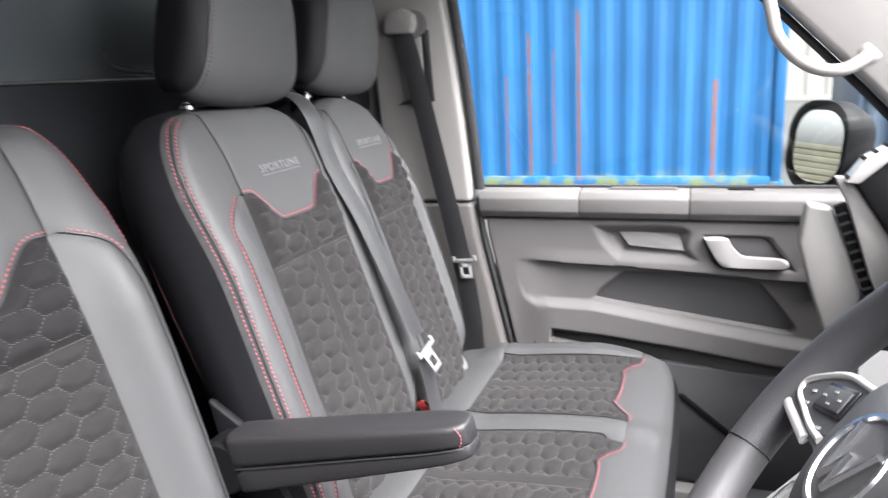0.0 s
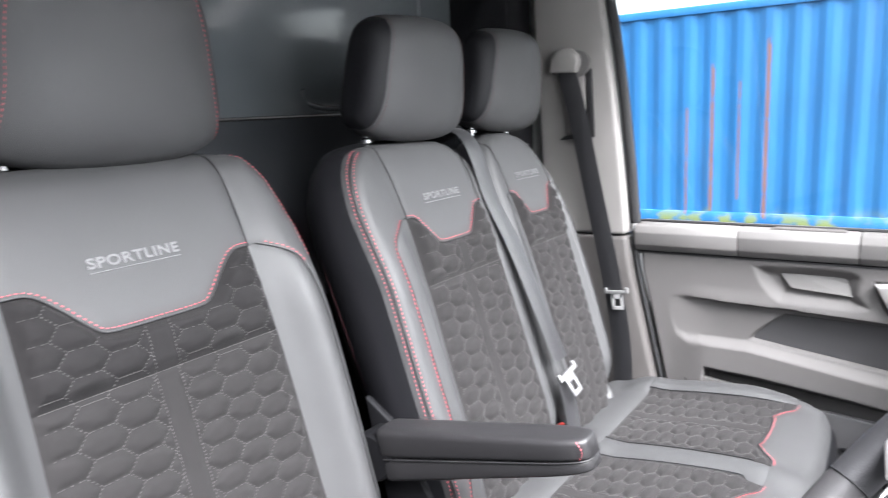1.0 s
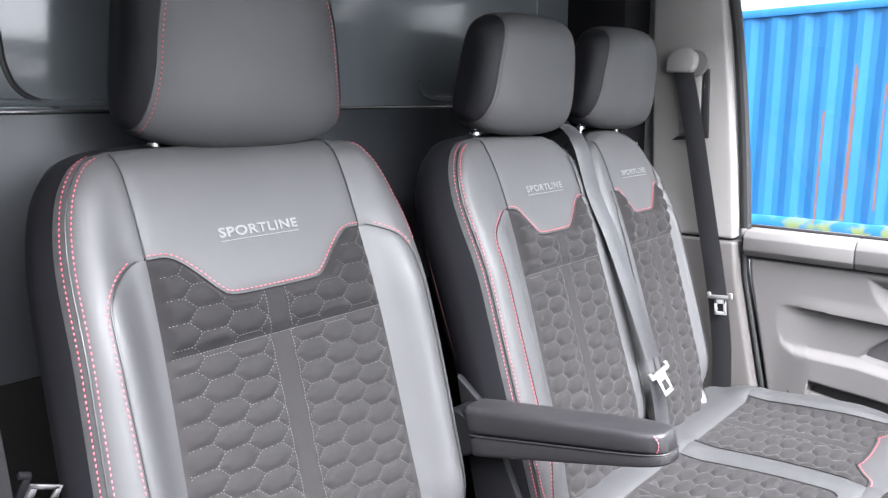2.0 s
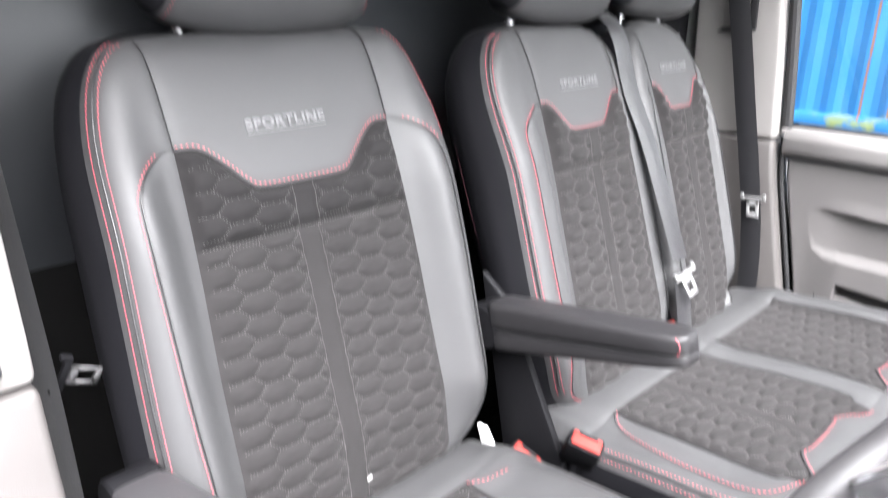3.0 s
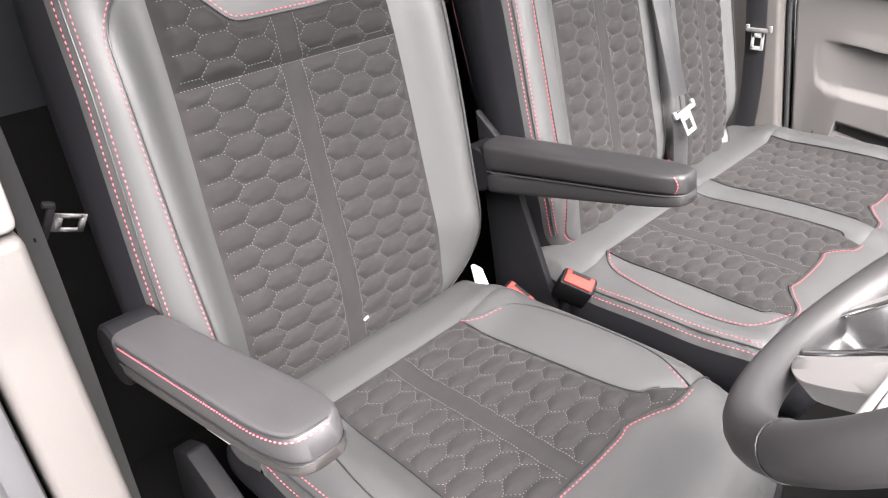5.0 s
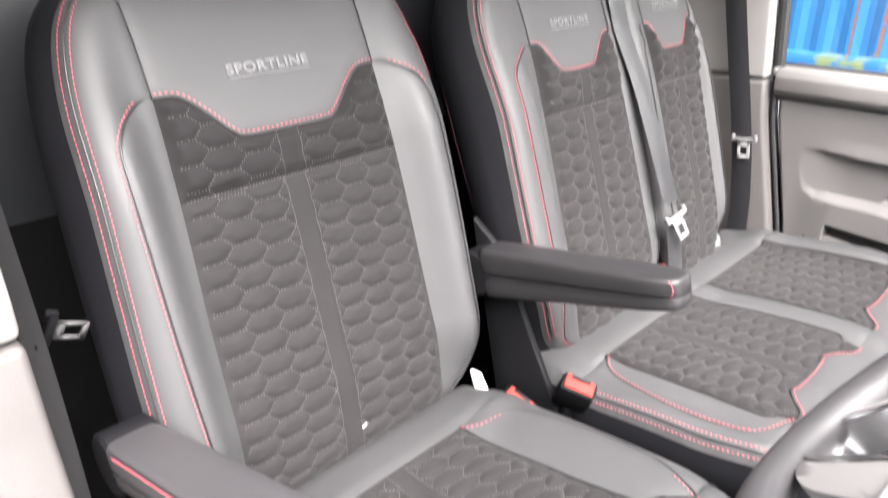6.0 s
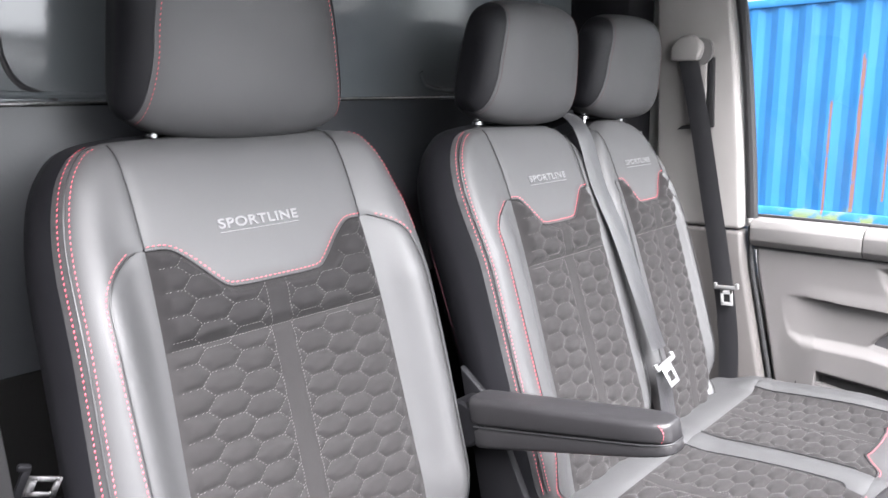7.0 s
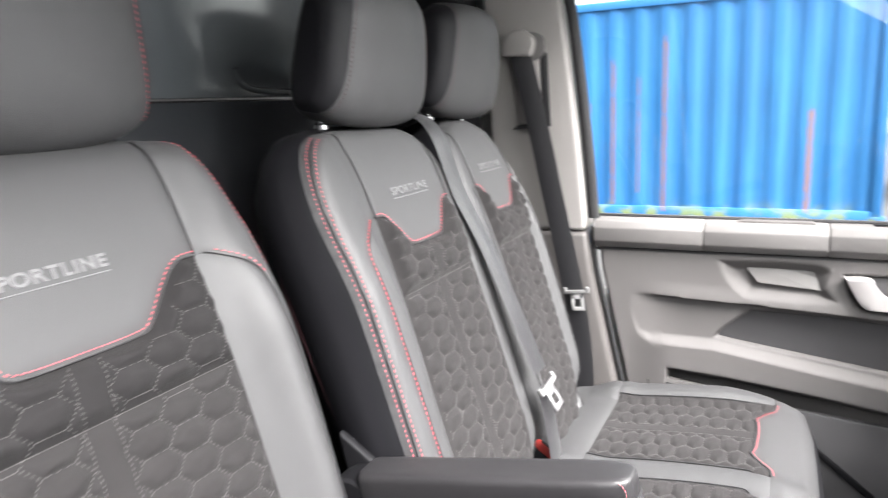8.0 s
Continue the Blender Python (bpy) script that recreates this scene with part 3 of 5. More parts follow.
def cushion(seat, m, o):
    """A seat cushion; inserts is a list of (centre, rear half width, front half width, wing half width, strip centre)."""
    left, right, front = o["left"], o["right"], o["front"]
    rear, cut, wing, dip = o["rear"], o["cut"], o["wing"], o["dip"]
    ins = o["inserts"]

    def depth(u, v):
        h = 0.014 * (1 - sstep(0.03, 0.13, v)) + 0.010 * np.sin(np.clip(v / front, 0, 1) * math.pi) - 0.02 * sstep(front - 0.12, front + 0.02, v) ** 2
        bol_l = o["bolster"][0] * (1 - sstep(left + 0.05, ins[0][0] - ins[0][2] + 0.02, u))
        bol_r = o["bolster"][1] * sstep(ins[-1][0] + ins[-1][2] - 0.02, right - 0.05, u)
        h = h + (bol_l + bol_r) * sstep(-0.01, 0.09, v) * (1 - sstep(front - 0.18, front - 0.02, v))
        for p, q in zip(ins[:-1], ins[1:]):
            mid = 0.5 * (p[0] + p[2] + q[0] - q[2])
            h = h + 0.006 * np.exp(-(((u - mid) / 0.03) ** 2))
        return h

    c0 = o.get("corner", 0.02)
    ring = smooth_line([(left + 0.03, -0.055), (left, -0.015), (left - 0.004, front * 0.5), (left, front - 0.12), (left + c0, front - 2 * c0), (left + 3.75 * c0, front - 0.3 * c0),
                        (0.5 * (left + right), front + 0.004), (right - 3.75 * c0, front - 0.3 * c0), (right - c0, front - 2 * c0), (right, front - 0.12), (right + 0.004, front * 0.5), (right, -0.015), (right - 0.03, -0.055)], 8)
    pad = Pad(m, ring, depth, o.get("rim", 0.058), flip=True)
    body = pad.shell("seat_cushion", -o["thick"], LEATHER_SHADE, seat, "leather sides of the seat cushion, coloured darker for shade")
    O = pad.outline
    shapes = []
    for uc, h0, h1, hw, su in ins:
        k = hw / 0.165
        line = smooth_line([(uc - hw, wing), (uc - hw + 0.028 * k, wing - 0.004), (uc - hw + 0.052 * k, wing - 0.020), (uc - 0.079 * k, wing - dip - 0.004), (uc - 0.060 * k, wing - dip), (uc, wing - dip + 0.002),
                            (uc + 0.060 * k, wing - dip), (uc + 0.079 * k, wing - dip - 0.004), (uc + hw - 0.052 * k, wing - 0.020), (uc + hw - 0.028 * k, wing - 0.004), (uc + hw, wing)], 6)
        le = smooth_line([(uc - h0, rear), (uc - h1, cut), (uc - 0.45 * h1 - 0.55 * hw, wing - 0.030)], 5)
        re = smooth_line([(uc + h0, rear), (uc + h1, cut), (uc + 0.45 * h1 + 0.55 * hw, wing - 0.030)], 5)
        shapes.append((line, le, re))
        strip = (su, 0.014)
        poly = np.vstack([le, line, re[::-1]])
        origin = np.array((su + 0.014 + 0.030, rear + 0.004))
        pad.quilt_origin = origin
        relief = quilt(origin, strip, None, 0.0050)
        cells = hex_lines(poly.min(0), poly.max(0), origin)
        pad.panel("quilted_insert", poly, SUEDE, body, 0.0046, relief, label="quilted dark suede with honeycomb stitching", lines=cells)
        quilt_threads(pad, poly, origin, strip, body, relief)
        pad.stitches("contour_stitching", [shift_line(line, 0.0045)], RED_THREAD, body, 0.0048, 0.0020, 0.0009, 0.0008)
        pad.cord("contour_welt", [line, le, re], 0.0010, PIPING, body)
    # front panel
    fl = O[O[:, 1] > wing - 0.001]
    fl = fl[np.argsort(-fl[:, 0])]
    chain = []
    for n, (line, le, re) in enumerate(shapes):
        chain.append(line)
    yl = np.array((fl[-1][0], wing))
    yr = np.array((fl[0][0], wing))
    pad.panel("front_panel", np.vstack([yl, *chain, yr, fl]), LEATHER, body, 0.011, label="smooth dark grey leather")
    # rear roll
    first, last = shapes[0], shapes[-1]
    rl = O[O[:, 1] < rear + 0.0]
    rl = rl[np.argsort(rl[:, 0])]
    seam = np.vstack([[s[1][0], s[2][0]] for s in shapes])
    wl_, wr_ = (rl[0][0], rear), (rl[-1][0], rear)
    pad.panel("rear_panel", np.vstack([wr_, seam[::-1], wl_, rl]), LEATHER, body, 0.011, label="smooth dark grey leather")
    # side bolsters
    for s, line in ((-1, first[1]), (1, last[2])):
        sd = O[((O[:, 0] - line[0][0]) * s > 0.0) & (O[:, 1] > rear) & (O[:, 1] < wing)]
        sd = sd[np.argsort(sd[:, 1])]
        corner_pt = first[0][0] if s < 0 else last[0][-1]
        end = (rl[0][0], rear) if s < 0 else (rl[-1][0], rear)
        stop = yl if s < 0 else yr
        poly = np.vstack([line, corner_pt, stop, sd[::-1], end])
        pad.panel("bolster", poly, LEATHER, body, 0.010, label="smooth dark grey leather")
        pad.cord("cross_seam", [[corner_pt, np.array(stop) - (s * 0.010, 0)]], 0.0009, PIPING, body)
        outer = np.mean([p[0] for p in sd])
        e1 = line[0][0]
        ridge = o.get("ridge", 0.040)
        arc = smooth_line([line[0], (e1 + s * 0.022, rear + 0.018), (outer - s * (ridge + 0.02), rear + 0.055), (outer - s * ridge, cut - 0.10), (outer - s * ridge, cut), (outer - s * (ridge + 0.018), wing - 0.025), corner_pt], 8)
        kind_of_arc = o["arc"][0 if s < 0 else 1]
        if kind_of_arc:
            for stretch in ([arc[:14], arc[38:]] if kind_of_arc == "ends" else [arc]):
                pad.stitches("red_stitching", [shift_line(stretch, s * 0.004)], RED_THREAD, body, 0.0048, 0.0022, 0.0009, 0.0006)
            pad.cord("welt", [arc], 0.0011, PIPING, body)
        if o["rim_rows"][0 if s < 0 else 1]:
            edge = sd[(sd[:, 1] > 0.05)]
            rows = [shift_line(edge, s * d) for d in (0.003, 0.014)]
            pad.stitches("rim_stitching", rows, RED_THREAD, body, 0.0046, 0.0022, 0.00085, 0.0006)
            pad.cord("rim_welt", [shift_line(edge, s * 0.0085)], 0.0012, PIPING, body)
    # smooth strips between neighbouring inserts
    for p, q in zip(shapes[:-1], shapes[1:]):
        poly = np.vstack([p[2], p[0][-1], q[0][0], q[1][::-1]])
        pad.panel("middle_panel", poly, LEATHER, body, 0.010, label="smooth dark grey leather")
    return body, pad


def headrest(seat, x, y, z, width, height, deep, lean, posts, post_z, post_x, thread):
    """A padded headrest, thicker below than above, on two chrome posts."""
    ex, n = 2.5, 3.2

    def skin(s, a):
        """Place on the headrest: s runs from cheek to cheek, a turns round it, 0 being the front."""
        k = max(0.0001, (1 - abs(s) ** ex)) ** (1 / ex)
        c, d = math.cos(a), math.sin(a)
        px = math.copysign(abs(c) ** (2 / n), c) * deep / 2
        pz = math.copysign(abs(d) ** (2 / n), d) * height / 2
        up = pz / height + 0.5
        if c > 0:
            px = px * (0.12 + 0.88 * k) + 0.010 * (1 - s * s)
        else:
            px = px * (0.22 + 0.78 * k) * (1.18 - 0.68 * up)
        return turn @ Vector((px - 0.012 * (up - 0.5), s * width / 2 * (1.03 - 0.09 * up), pz * (0.55 + 0.45 * k)))

    def seam(side, a, inset=0.0):
        return side * (0.93 - inset - (0.22 if side < 0 else 0.14) * (math.sin(a) * 0.5 + 0.5))

    turn = Matrix.Translation((x, y, z)) @ Matrix.Rotation(radians(-lean), 4, "Y")
    around = np.linspace(0, 2 * math.pi, 52, endpoint=False)
    rings = [[skin(seam(-1, a) * (1 - t) + seam(1, a) * t, a) for a in around] for t in np.linspace(0, 1, 35)]
    head = part("headrest", loft(rings, caps=False), LEATHER, seat, "smooth dark grey leather headrest", sharp=80)
    for side in (-1, 1):
        rings = [[skin(seam(side, a) * (1 - t) + side * t, a) for a in around] for t in 1 - (1 - np.linspace(0, 1, 16)) ** 2.6]
        part("cheek", loft(rings), LEATHER_SHADE, head, "leather cheek of the headrest, coloured darker for shade", sharp=80)
    # seams that part the front from the cheeks
    for side in (-1, 1):
        line = [skin(seam(side, a), a) for a in np.linspace(radians(-80), radians(100), 70)]
        line = resample([tuple(p) for p in line], 0.0065)
        part("seam_welt", tube(line, 0.0009, 6), PIPING, head)
        bm = bmesh.new()
        inner = [skin(seam(side, a, 0.035), a) for a in np.linspace(radians(-80), radians(100), 70)]
        inner = resample([tuple(p) for p in inner], 0.0065)
        core = np.array((x, y, z))
        inner = inner + 0.0009 * (inner - core) / np.linalg.norm(inner - core, axis=1, keepdims=True)
        for p, q in zip(inner[:-1], inner[1:]):
            c = (p + q) / 2
            d = Vector(q - p) * 0.36
            u_, v_ = Vector((0, 0.0009, 0)), Vector((0.0012, 0, 0))
            vs = [bm.verts.new(Vector(c) + e) for e in (-d, d, u_, -u_, v_, -v_)]
            for f in ((0, 2, 4), (0, 4, 3), (0, 3, 5), (0, 5, 2), (1, 4, 2), (1, 3, 4), (1, 5, 3), (1, 2, 5)):
                bm.faces.new([vs[i] for i in f])
        tagged(part("red_stitching", bm, thread, head), kind="stuff")
    for py in posts:
        part("headrest_post", tube([(post_x, py, post_z - 0.05), (post_x, py, z)], 0.006, 12), CHROME, head, "chrome headrest post")
        part("post_collar", lathe([(0.004, 0), (0.011, 0), (0.011, 0.006), (0.006, 0.009)], Matrix.Translation((post_x, py, post_z - 0.006)), 16), CHROME, head)
    return head


def armrest(seat, x0, x1, y, z0, rise, wide, rear, front, outer, seam_h, pad_mat, under_mat):
    """A folding armrest: black hinge, padded leather top and a moulded lower shell. rear and front: how far the pad rises and the shell hangs from the joint between them."""
    a = radians(rise)
    m = Matrix.Translation((x0, y, z0)) @ Matrix.Rotation(-a, 4, "Y")
    length = (x1 - x0) / math.cos(a)

    def deep(s, k):
        f = s / length
        return rear[k] * (1 - f) + front[k] * f

    def ring(s, w, lo, hi, n=36, crisp=0.42):
        out = []
        for k in np.linspace(0, 2 * math.pi, n, endpoint=False):
            c, d = math.cos(k), math.sin(k)
            out.append(m @ Vector((s, math.copysign(abs(c) ** crisp, c) * w / 2, (hi + lo) / 2 + math.copysign(abs(d) ** crisp, d) * (hi - lo) / 2)))
        return out
    st = [(0.035, 0.90), (0.040, 0.97), (0.06, 1.0), (length * 0.3, 1.0), (length * 0.55, 1.0), (length - 0.060, 1.0), (length - 0.036, 0.96), (length - 0.020, 0.88), (length - 0.009, 0.76), (length - 0.003, 0.60), (length, 0.40)]
    pad = part("arm_pad", loft([ring(s, wide * k, -0.002, deep(s, 0) * (0.80 + 0.20 * k)) for s, k in st]), pad_mat, seat, "smooth dark grey leather armrest pad", sharp=80)
    part("arm_tray", loft([ring(s, wide * 0.97 * k, -deep(s, 1) * (0.7 + 0.3 * k), 0.000) for s, k in st]), under_mat, pad, "lower shell of the armrest", sharp=80)
    part("joint_line", tube([m @ Vector((s, -wide * 0.492 * k, -0.001)) for s, k in st[1:]] + [m @ Vector((s, wide * 0.492 * k, -0.001)) for s, k in st[:0:-1]], 0.0012, 6), PIPING, pad)
    hinge = lathe([(0.001, -wide * 0.46), (0.034, -wide * 0.46), (0.038, -wide * 0.40), (0.038, wide * 0.40), (0.034, wide * 0.46), (0.001, wide * 0.46)], m @ Matrix.Translation((0.012, 0, 0)) @ Matrix.Rotation(radians(90), 4, "X"), 28)
    part("arm_hinge", hinge, BLACK_PLASTIC, pad, "black plastic hinge")
    part("arm_neck", box((0.06, wide * 0.9, rear[0] + rear[1] - 0.012), m @ Matrix.Translation((0.03, 0, 0.5 * (rear[0] - rear[1]))), 0.012), BLACK_PLASTIC, pad)
    part("latch", box((0.045, 0.020, 0.006), m @ Matrix.Translation((length * 0.66, outer * wide * 0.30, -deep(length * 0.66, 1) + 0.001)), 0.002), SILVER_GREY, pad, "pale grey latch")
    bm = bmesh.new()
    path = [(s, outer * wide * 0.499 * k, seam_h * deep(s, 0)) for s, k in st[2:]] + [(length + 0.0006, 0.0, seam_h * front[0]), (length + 0.0004, -outer * wide * 0.16, seam_h * front[0])]
    if outer > 0:
        path = [(length - 0.011 + 0.006 * math.sin(math.pi * f), -wide * 0.405, front[0] * (0.95 - 0.9 * f)) for f in np.linspace(0, 1, 6)]
    line = resample(smooth_line(path, 10), 0.0050)
    for p, q in zip(line[:-1], line[1:]):
        c, d = Vector((p + q) / 2), Vector(q - p) * 0.40
        side = Vector((d.y, -d.x, 0)).normalized() * 0.0011
        up = Vector((0, 0, 0.0011))
        vs = [bm.verts.new(m @ (c + e)) for e in (-d, d, side, -side, up, -up)]
        for f in ((0, 2, 4), (0, 4, 3), (0, 3, 5), (0, 5, 2), (1, 4, 2), (1, 3, 4), (1, 5, 3), (1, 2, 5)):
            bm.faces.new([vs[i] for i in f])
    tagged(part("red_stitching", bm, RED_THREAD, pad), kind="stuff")
    if outer < 0:
        part("seam_welt", tube([m @ Vector((p[0], p[1], p[2] + 0.005)) for p in line], 0.0009, 6), PIPING, pad)
    return pad


def seat_base(seat, x0, x1, y0, y1, z1):
    part("seat_box", span((x0, y0, 0.0), (x1, y1, z1 - 0.09), 0.012), BLACK_PLASTIC, seat, "black plastic seat pedestal")
    for y in (y0 + 0.03, y1 - 0.03):
        part("slide_rail", span((x0 - 0.02, y - 0.014, z1 - 0.092), (x1 + 0.03, y + 0.014, z1 - 0.065), 0.003), DARK_PLASTIC, seat, "dark slide rail")


DRIVER_Y = -0.485
driver = thing("driver_seat", (0.42, DRIVER_Y, 0), "grey leather driver's seat with quilted suede, red stitching, two armrests", "seat")
driver_body, driver_pad = backrest(driver, plane_frame(0.246, DRIVER_Y, 0.45, 21.8), dict(
    upper=SUEDE_SHADE, insert=(0.0, 0.163), left=-0.259, skew=0.016, bulge=0.016, right=0.274, tuck=0.0, hollow=0.044, top=0.655, slope=0.014, rim=0.046, fine=0.007, low=-0.05, bolster=(0.032, 0.038), corner=0.5, dip=0.062, seam=0.377,
    welt=(-0.228, 0.236), strip=(-0.012, 0.015), thick=0.14, rim_rows=(True, "top"), arc=(True, "top"), logo=(-0.004, 0.513, 0.120), flare=(0.018, 0.006)))
cushion(driver, flat_frame(0.215, DRIVER_Y, 0.390, 6.2), dict(
    left=-0.236, right=0.250, front=0.53, rear=0.062, cut=0.320, wing=0.402, dip=0.028, bolster=(0.026, 0.020), thick=0.10,
    inserts=[(-0.004, 0.124, 0.140, 0.190, -0.014)], arc=("ends", "ends"), rim_rows=(True, False)))
headrest(driver, -0.052, DRIVER_Y + 0.038, 1.166, 0.340, 0.265, 0.140, -4, (DRIVER_Y - 0.08, DRIVER_Y + 0.08), 1.045, -0.07, RED_THREAD)
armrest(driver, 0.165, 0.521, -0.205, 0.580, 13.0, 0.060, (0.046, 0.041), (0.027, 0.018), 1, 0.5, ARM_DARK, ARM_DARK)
armrest(driver, 0.165, 0.540, -0.790, 0.556, 17.2, 0.064, (0.033, 0.020), (0.027, 0.013), -1, 0.74, ARM_LEATHER, TRAY)
seat_base(driver, 0.20, 0.66, DRIVER_Y - 0.22, DRIVER_Y + 0.22, 0.42)

HOLLOW = 0.03
bench = thing("passenger_bench", (0.45, 0.24, 0), "dark grey leather double passenger seat with quilted suede and red stitching", "seat")
common = dict(hollow=HOLLOW, top=0.640, low=-0.045, corner=0.495, dip=0.055, seam=0.375, thick=0.125, rim=0.026)
backrest(bench, plane_frame(0.299, 0, 0.45, 21.8), dict(
    insert=(0.090, 0.118), left=-0.150, bulge=0.016, right=0.262, bolster=(0.026, 0.010), gaps=(0.0025, 0.009), back_line=True, welt=(-0.106, 0.236), strip=(0.086, 0.014),
    rim_rows=(True, False), arc=(True, False), logo=(0.093, 0.520, 0.112), flare=(0.012, 0.012), **common))
backrest(bench, plane_frame(0.299, 0, 0.45, 21.8), dict(
    insert=(0.426, 0.096), left=0.270, right=0.549, slope=0.004, bolster=(0.010, 0.018), welt=(0.302, 0.534), strip=(0.428, 0.014), logo=(0.430, 0.525, 0.105),
    rim_rows=(False, False), arc=(False, False), flare=(-0.012, -0.012), fine=0.006, **common))
cushion(bench, flat_frame(0.255, 0.0, 0.400, 5.5), dict(
    left=-0.150, right=0.660, front=0.454, rim=0.028, rear=0.076, cut=0.325, wing=0.387, dip=0.032, bolster=(-0.012, 0.018), thick=0.12,
    corner=0.018, inserts=[(0.092, 0.148, 0.156, 0.137, 0.083), (0.452, 0.140, 0.140, 0.150, 0.448)], arc=(True, False), rim_rows=(True, False)))
headrest(bench, 0.022, 0.114, 1.146, 0.296, 0.222, 0.130, -8, (0.012, 0.166), 1.041, 0.004, DULL_RED_THREAD)
headrest(bench, 0.018, 0.466, 1.146, 0.284, 0.222, 0.130, -8, (0.366, 0.520), 1.041, 0.004, DULL_RED_THREAD)
seat_base(bench, 0.25, 0.64, -0.13, 0.60, 0.42)

MID_PLASTIC = material("warm grey plastic", (0.068, 0.063, 0.061), 0.55, grain=0.5, grain_size=800, vary=0.04)
SATIN = material("satin silver", (0.50, 0.48, 0.475), 0.32, 0.4, vary=0.04)
LIGHT_GREY = material("pale grey plastic trim", (0.125, 0.120, 0.117), 0.58, grain=0.5, grain_size=800, vary=0.04)
MID_BELT = [(-0.02, 0.255, 1.045), (0.040, 0.250, 1.046), (0.086, 0.241, 1.008), (0.123, 0.239, 0.912), (0.169, 0.239, 0.825), (0.219, 0.241, 0.711), (0.264, 0.246, 0.598)]


# ---- cab shell ----
def structure(name, bm, mat, label, category, **kw):
    return tagged(part(name, bm, mat, **kw), label, category, kind="structure")


structure("floor", span((-0.22, -0.90, -0.06), (1.75, 0.80, 0.0), 0.005), CARPET, "black carpet on the cab floor", "floor")
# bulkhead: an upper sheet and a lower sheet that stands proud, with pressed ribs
# darkened copy of the bulkhead paint, holding the seats' shadow as colour
SHADED_STEEL = material("shaded painted steel", (0.024, 0.026, 0.029), 0.32, spec=0.35, grain=0.2, grain_size=120, vary=0.08, vary_size=4)
LINE_BLACK = material("black line colour", (0.008, 0.008, 0.009), 0.5, vary=0.2)
bulkhead = thing("bulkhead", (-0.24, -0.05, 0), "grey painted steel bulkhead behind the seats", "bulkhead", kind="structure")
part("upper_sheet", span((-0.27, -0.95, 1.060), (-0.232, 0.86, 1.60), 0.003), BULKHEAD, bulkhead)
part("lower_sheet", span((-0.27, -0.95, 0.70), (-0.220, 0.86, 1.086), 0.004), SHADED_STEEL, bulkhead, "lower sheet of the bulkhead, coloured darker for the seats' shadow")
# black sheet put in for the shadow low behind the seats
part("foot_sheet", span((-0.27, -0.95, -0.05), (-0.216, 0.86, 0.71), 0.004), CARPET, bulkhead, "foot of the bulkhead, black for the seats' shadow")
# chrome bar imitates the light caught on the sheet's fold
part("lip_highlight", tube([(-0.2245, -0.94, 1.086), (-0.2245, 0.85, 1.086)], 0.005, 10), CHROME, bulkhead, "folded lip of the sheet, chromed to imitate its highlight")
for y0 in (-0.80, 0.10):
    rib = smooth_line([(y0, 1.14), (y0 + 0.02, 1.11), (y0 + 0.10, 1.10), (y0 + 0.32, 1.10), (y0 + 0.40, 1.115), (y0 + 0.42, 1.16), (y0 + 0.42, 1.50)], 8)
    part("pressed_rib", tube([(-0.233, p[0], p[1]) for p in rib], 0.006, 10), BULKHEAD, bulkhead)
# thin dark curve laid on the upper sheet
part("curved_line", tube([(-0.2325, p[0], p[1]) for p in smooth_line([(-0.70, 1.36), (-0.692, 1.20), (-0.688, 1.145), (-0.670, 1.112), (-0.626, 1.093)], 8)], 0.0045, 8), LINE_BLACK, bulkhead, "dark curved line on the bulkhead")
part("side_post", span((-0.26, 0.66, 0.0), (-0.060, 0.80, 1.58), 0.020), BLACK_PLASTIC, bulkhead, "black trim post at the bulkhead's edge")
# roof out of view; height and front edge set to shade the headrests
ceiling = structure("ceiling", span((-0.28, -0.98, 1.50), (0.62, 0.88, 1.55), 0.012), LIGHT_PLASTIC, "light grey roof lining of the cab", "ceiling")
structure("front_wall", span((1.72, -0.95, -0.30), (1.80, 0.85, 0.80), 0.01), DARK_PLASTIC, "dark front wall of the cab below the windscreen", "wall")
screen = thing("windscreen", (1.2, -0.05, 0.85), "clear curved windscreen glass above the dashboard", "window", kind="structure")
pane = part("pane", prism([(1.70, 0.86), (0.62, 1.515), (0.615, 1.510), (1.695, 0.855)], "y", -0.90, 0.80, 0), GLASS, screen)
pane.visible_shadow = False
structure("outer_body_near", span((-0.30, -1.02, -0.35), (0.0, -0.94, 1.50), 0.02), WHITE_PAINT, "white painted van side behind the driver's door", "wall")
structure("outer_body", span((-0.30, 0.86, -0.35), (0.0, 0.92, 1.50), 0.02), WHITE_PAINT, "white painted van side behind the door", "wall")


def pillar(name, y0, y1, inner, pale, warm):
    """Trim of a door pillar: pale upper half, greyer lower half, each bowed."""
    p = thing(name, (0.08, y0, 0.0), "light grey plastic trim of the door pillar with a belt slot", "pillar", kind="structure")
    up = [(-0.02, 0.752), (0.205, 0.752), (0.205, 0.79), (0.190, 0.95), (0.166, 1.15), (0.140, 1.34), (0.10, 1.50), (-0.05, 1.50), (-0.035, 1.1)]
    lo = [(-0.02, 0.748), (0.207, 0.748), (0.218, 0.66), (0.240, 0.56), (0.262, 0.46), (0.282, 0.37), (0.30, 0.22), (0.32, 0.0), (0.02, 0.0), (0.02, 0.4)]
    part("upper_trim", prism(up, "y", y0, y1, 0.010, 3), pale, p, "pale upper pillar trim")
    part("lower_trim", prism(lo, "y", y0 + 0.004 * inner, y1, 0.010, 3), warm, p, "warm grey lower pillar trim")
    return p


EDGE_GREY = material("grey painted edge", (0.045, 0.045, 0.048), 0.5, vary=0.08)
SEAL = material("rubber seal", (0.010, 0.010, 0.011), 0.6, vary=0.2)
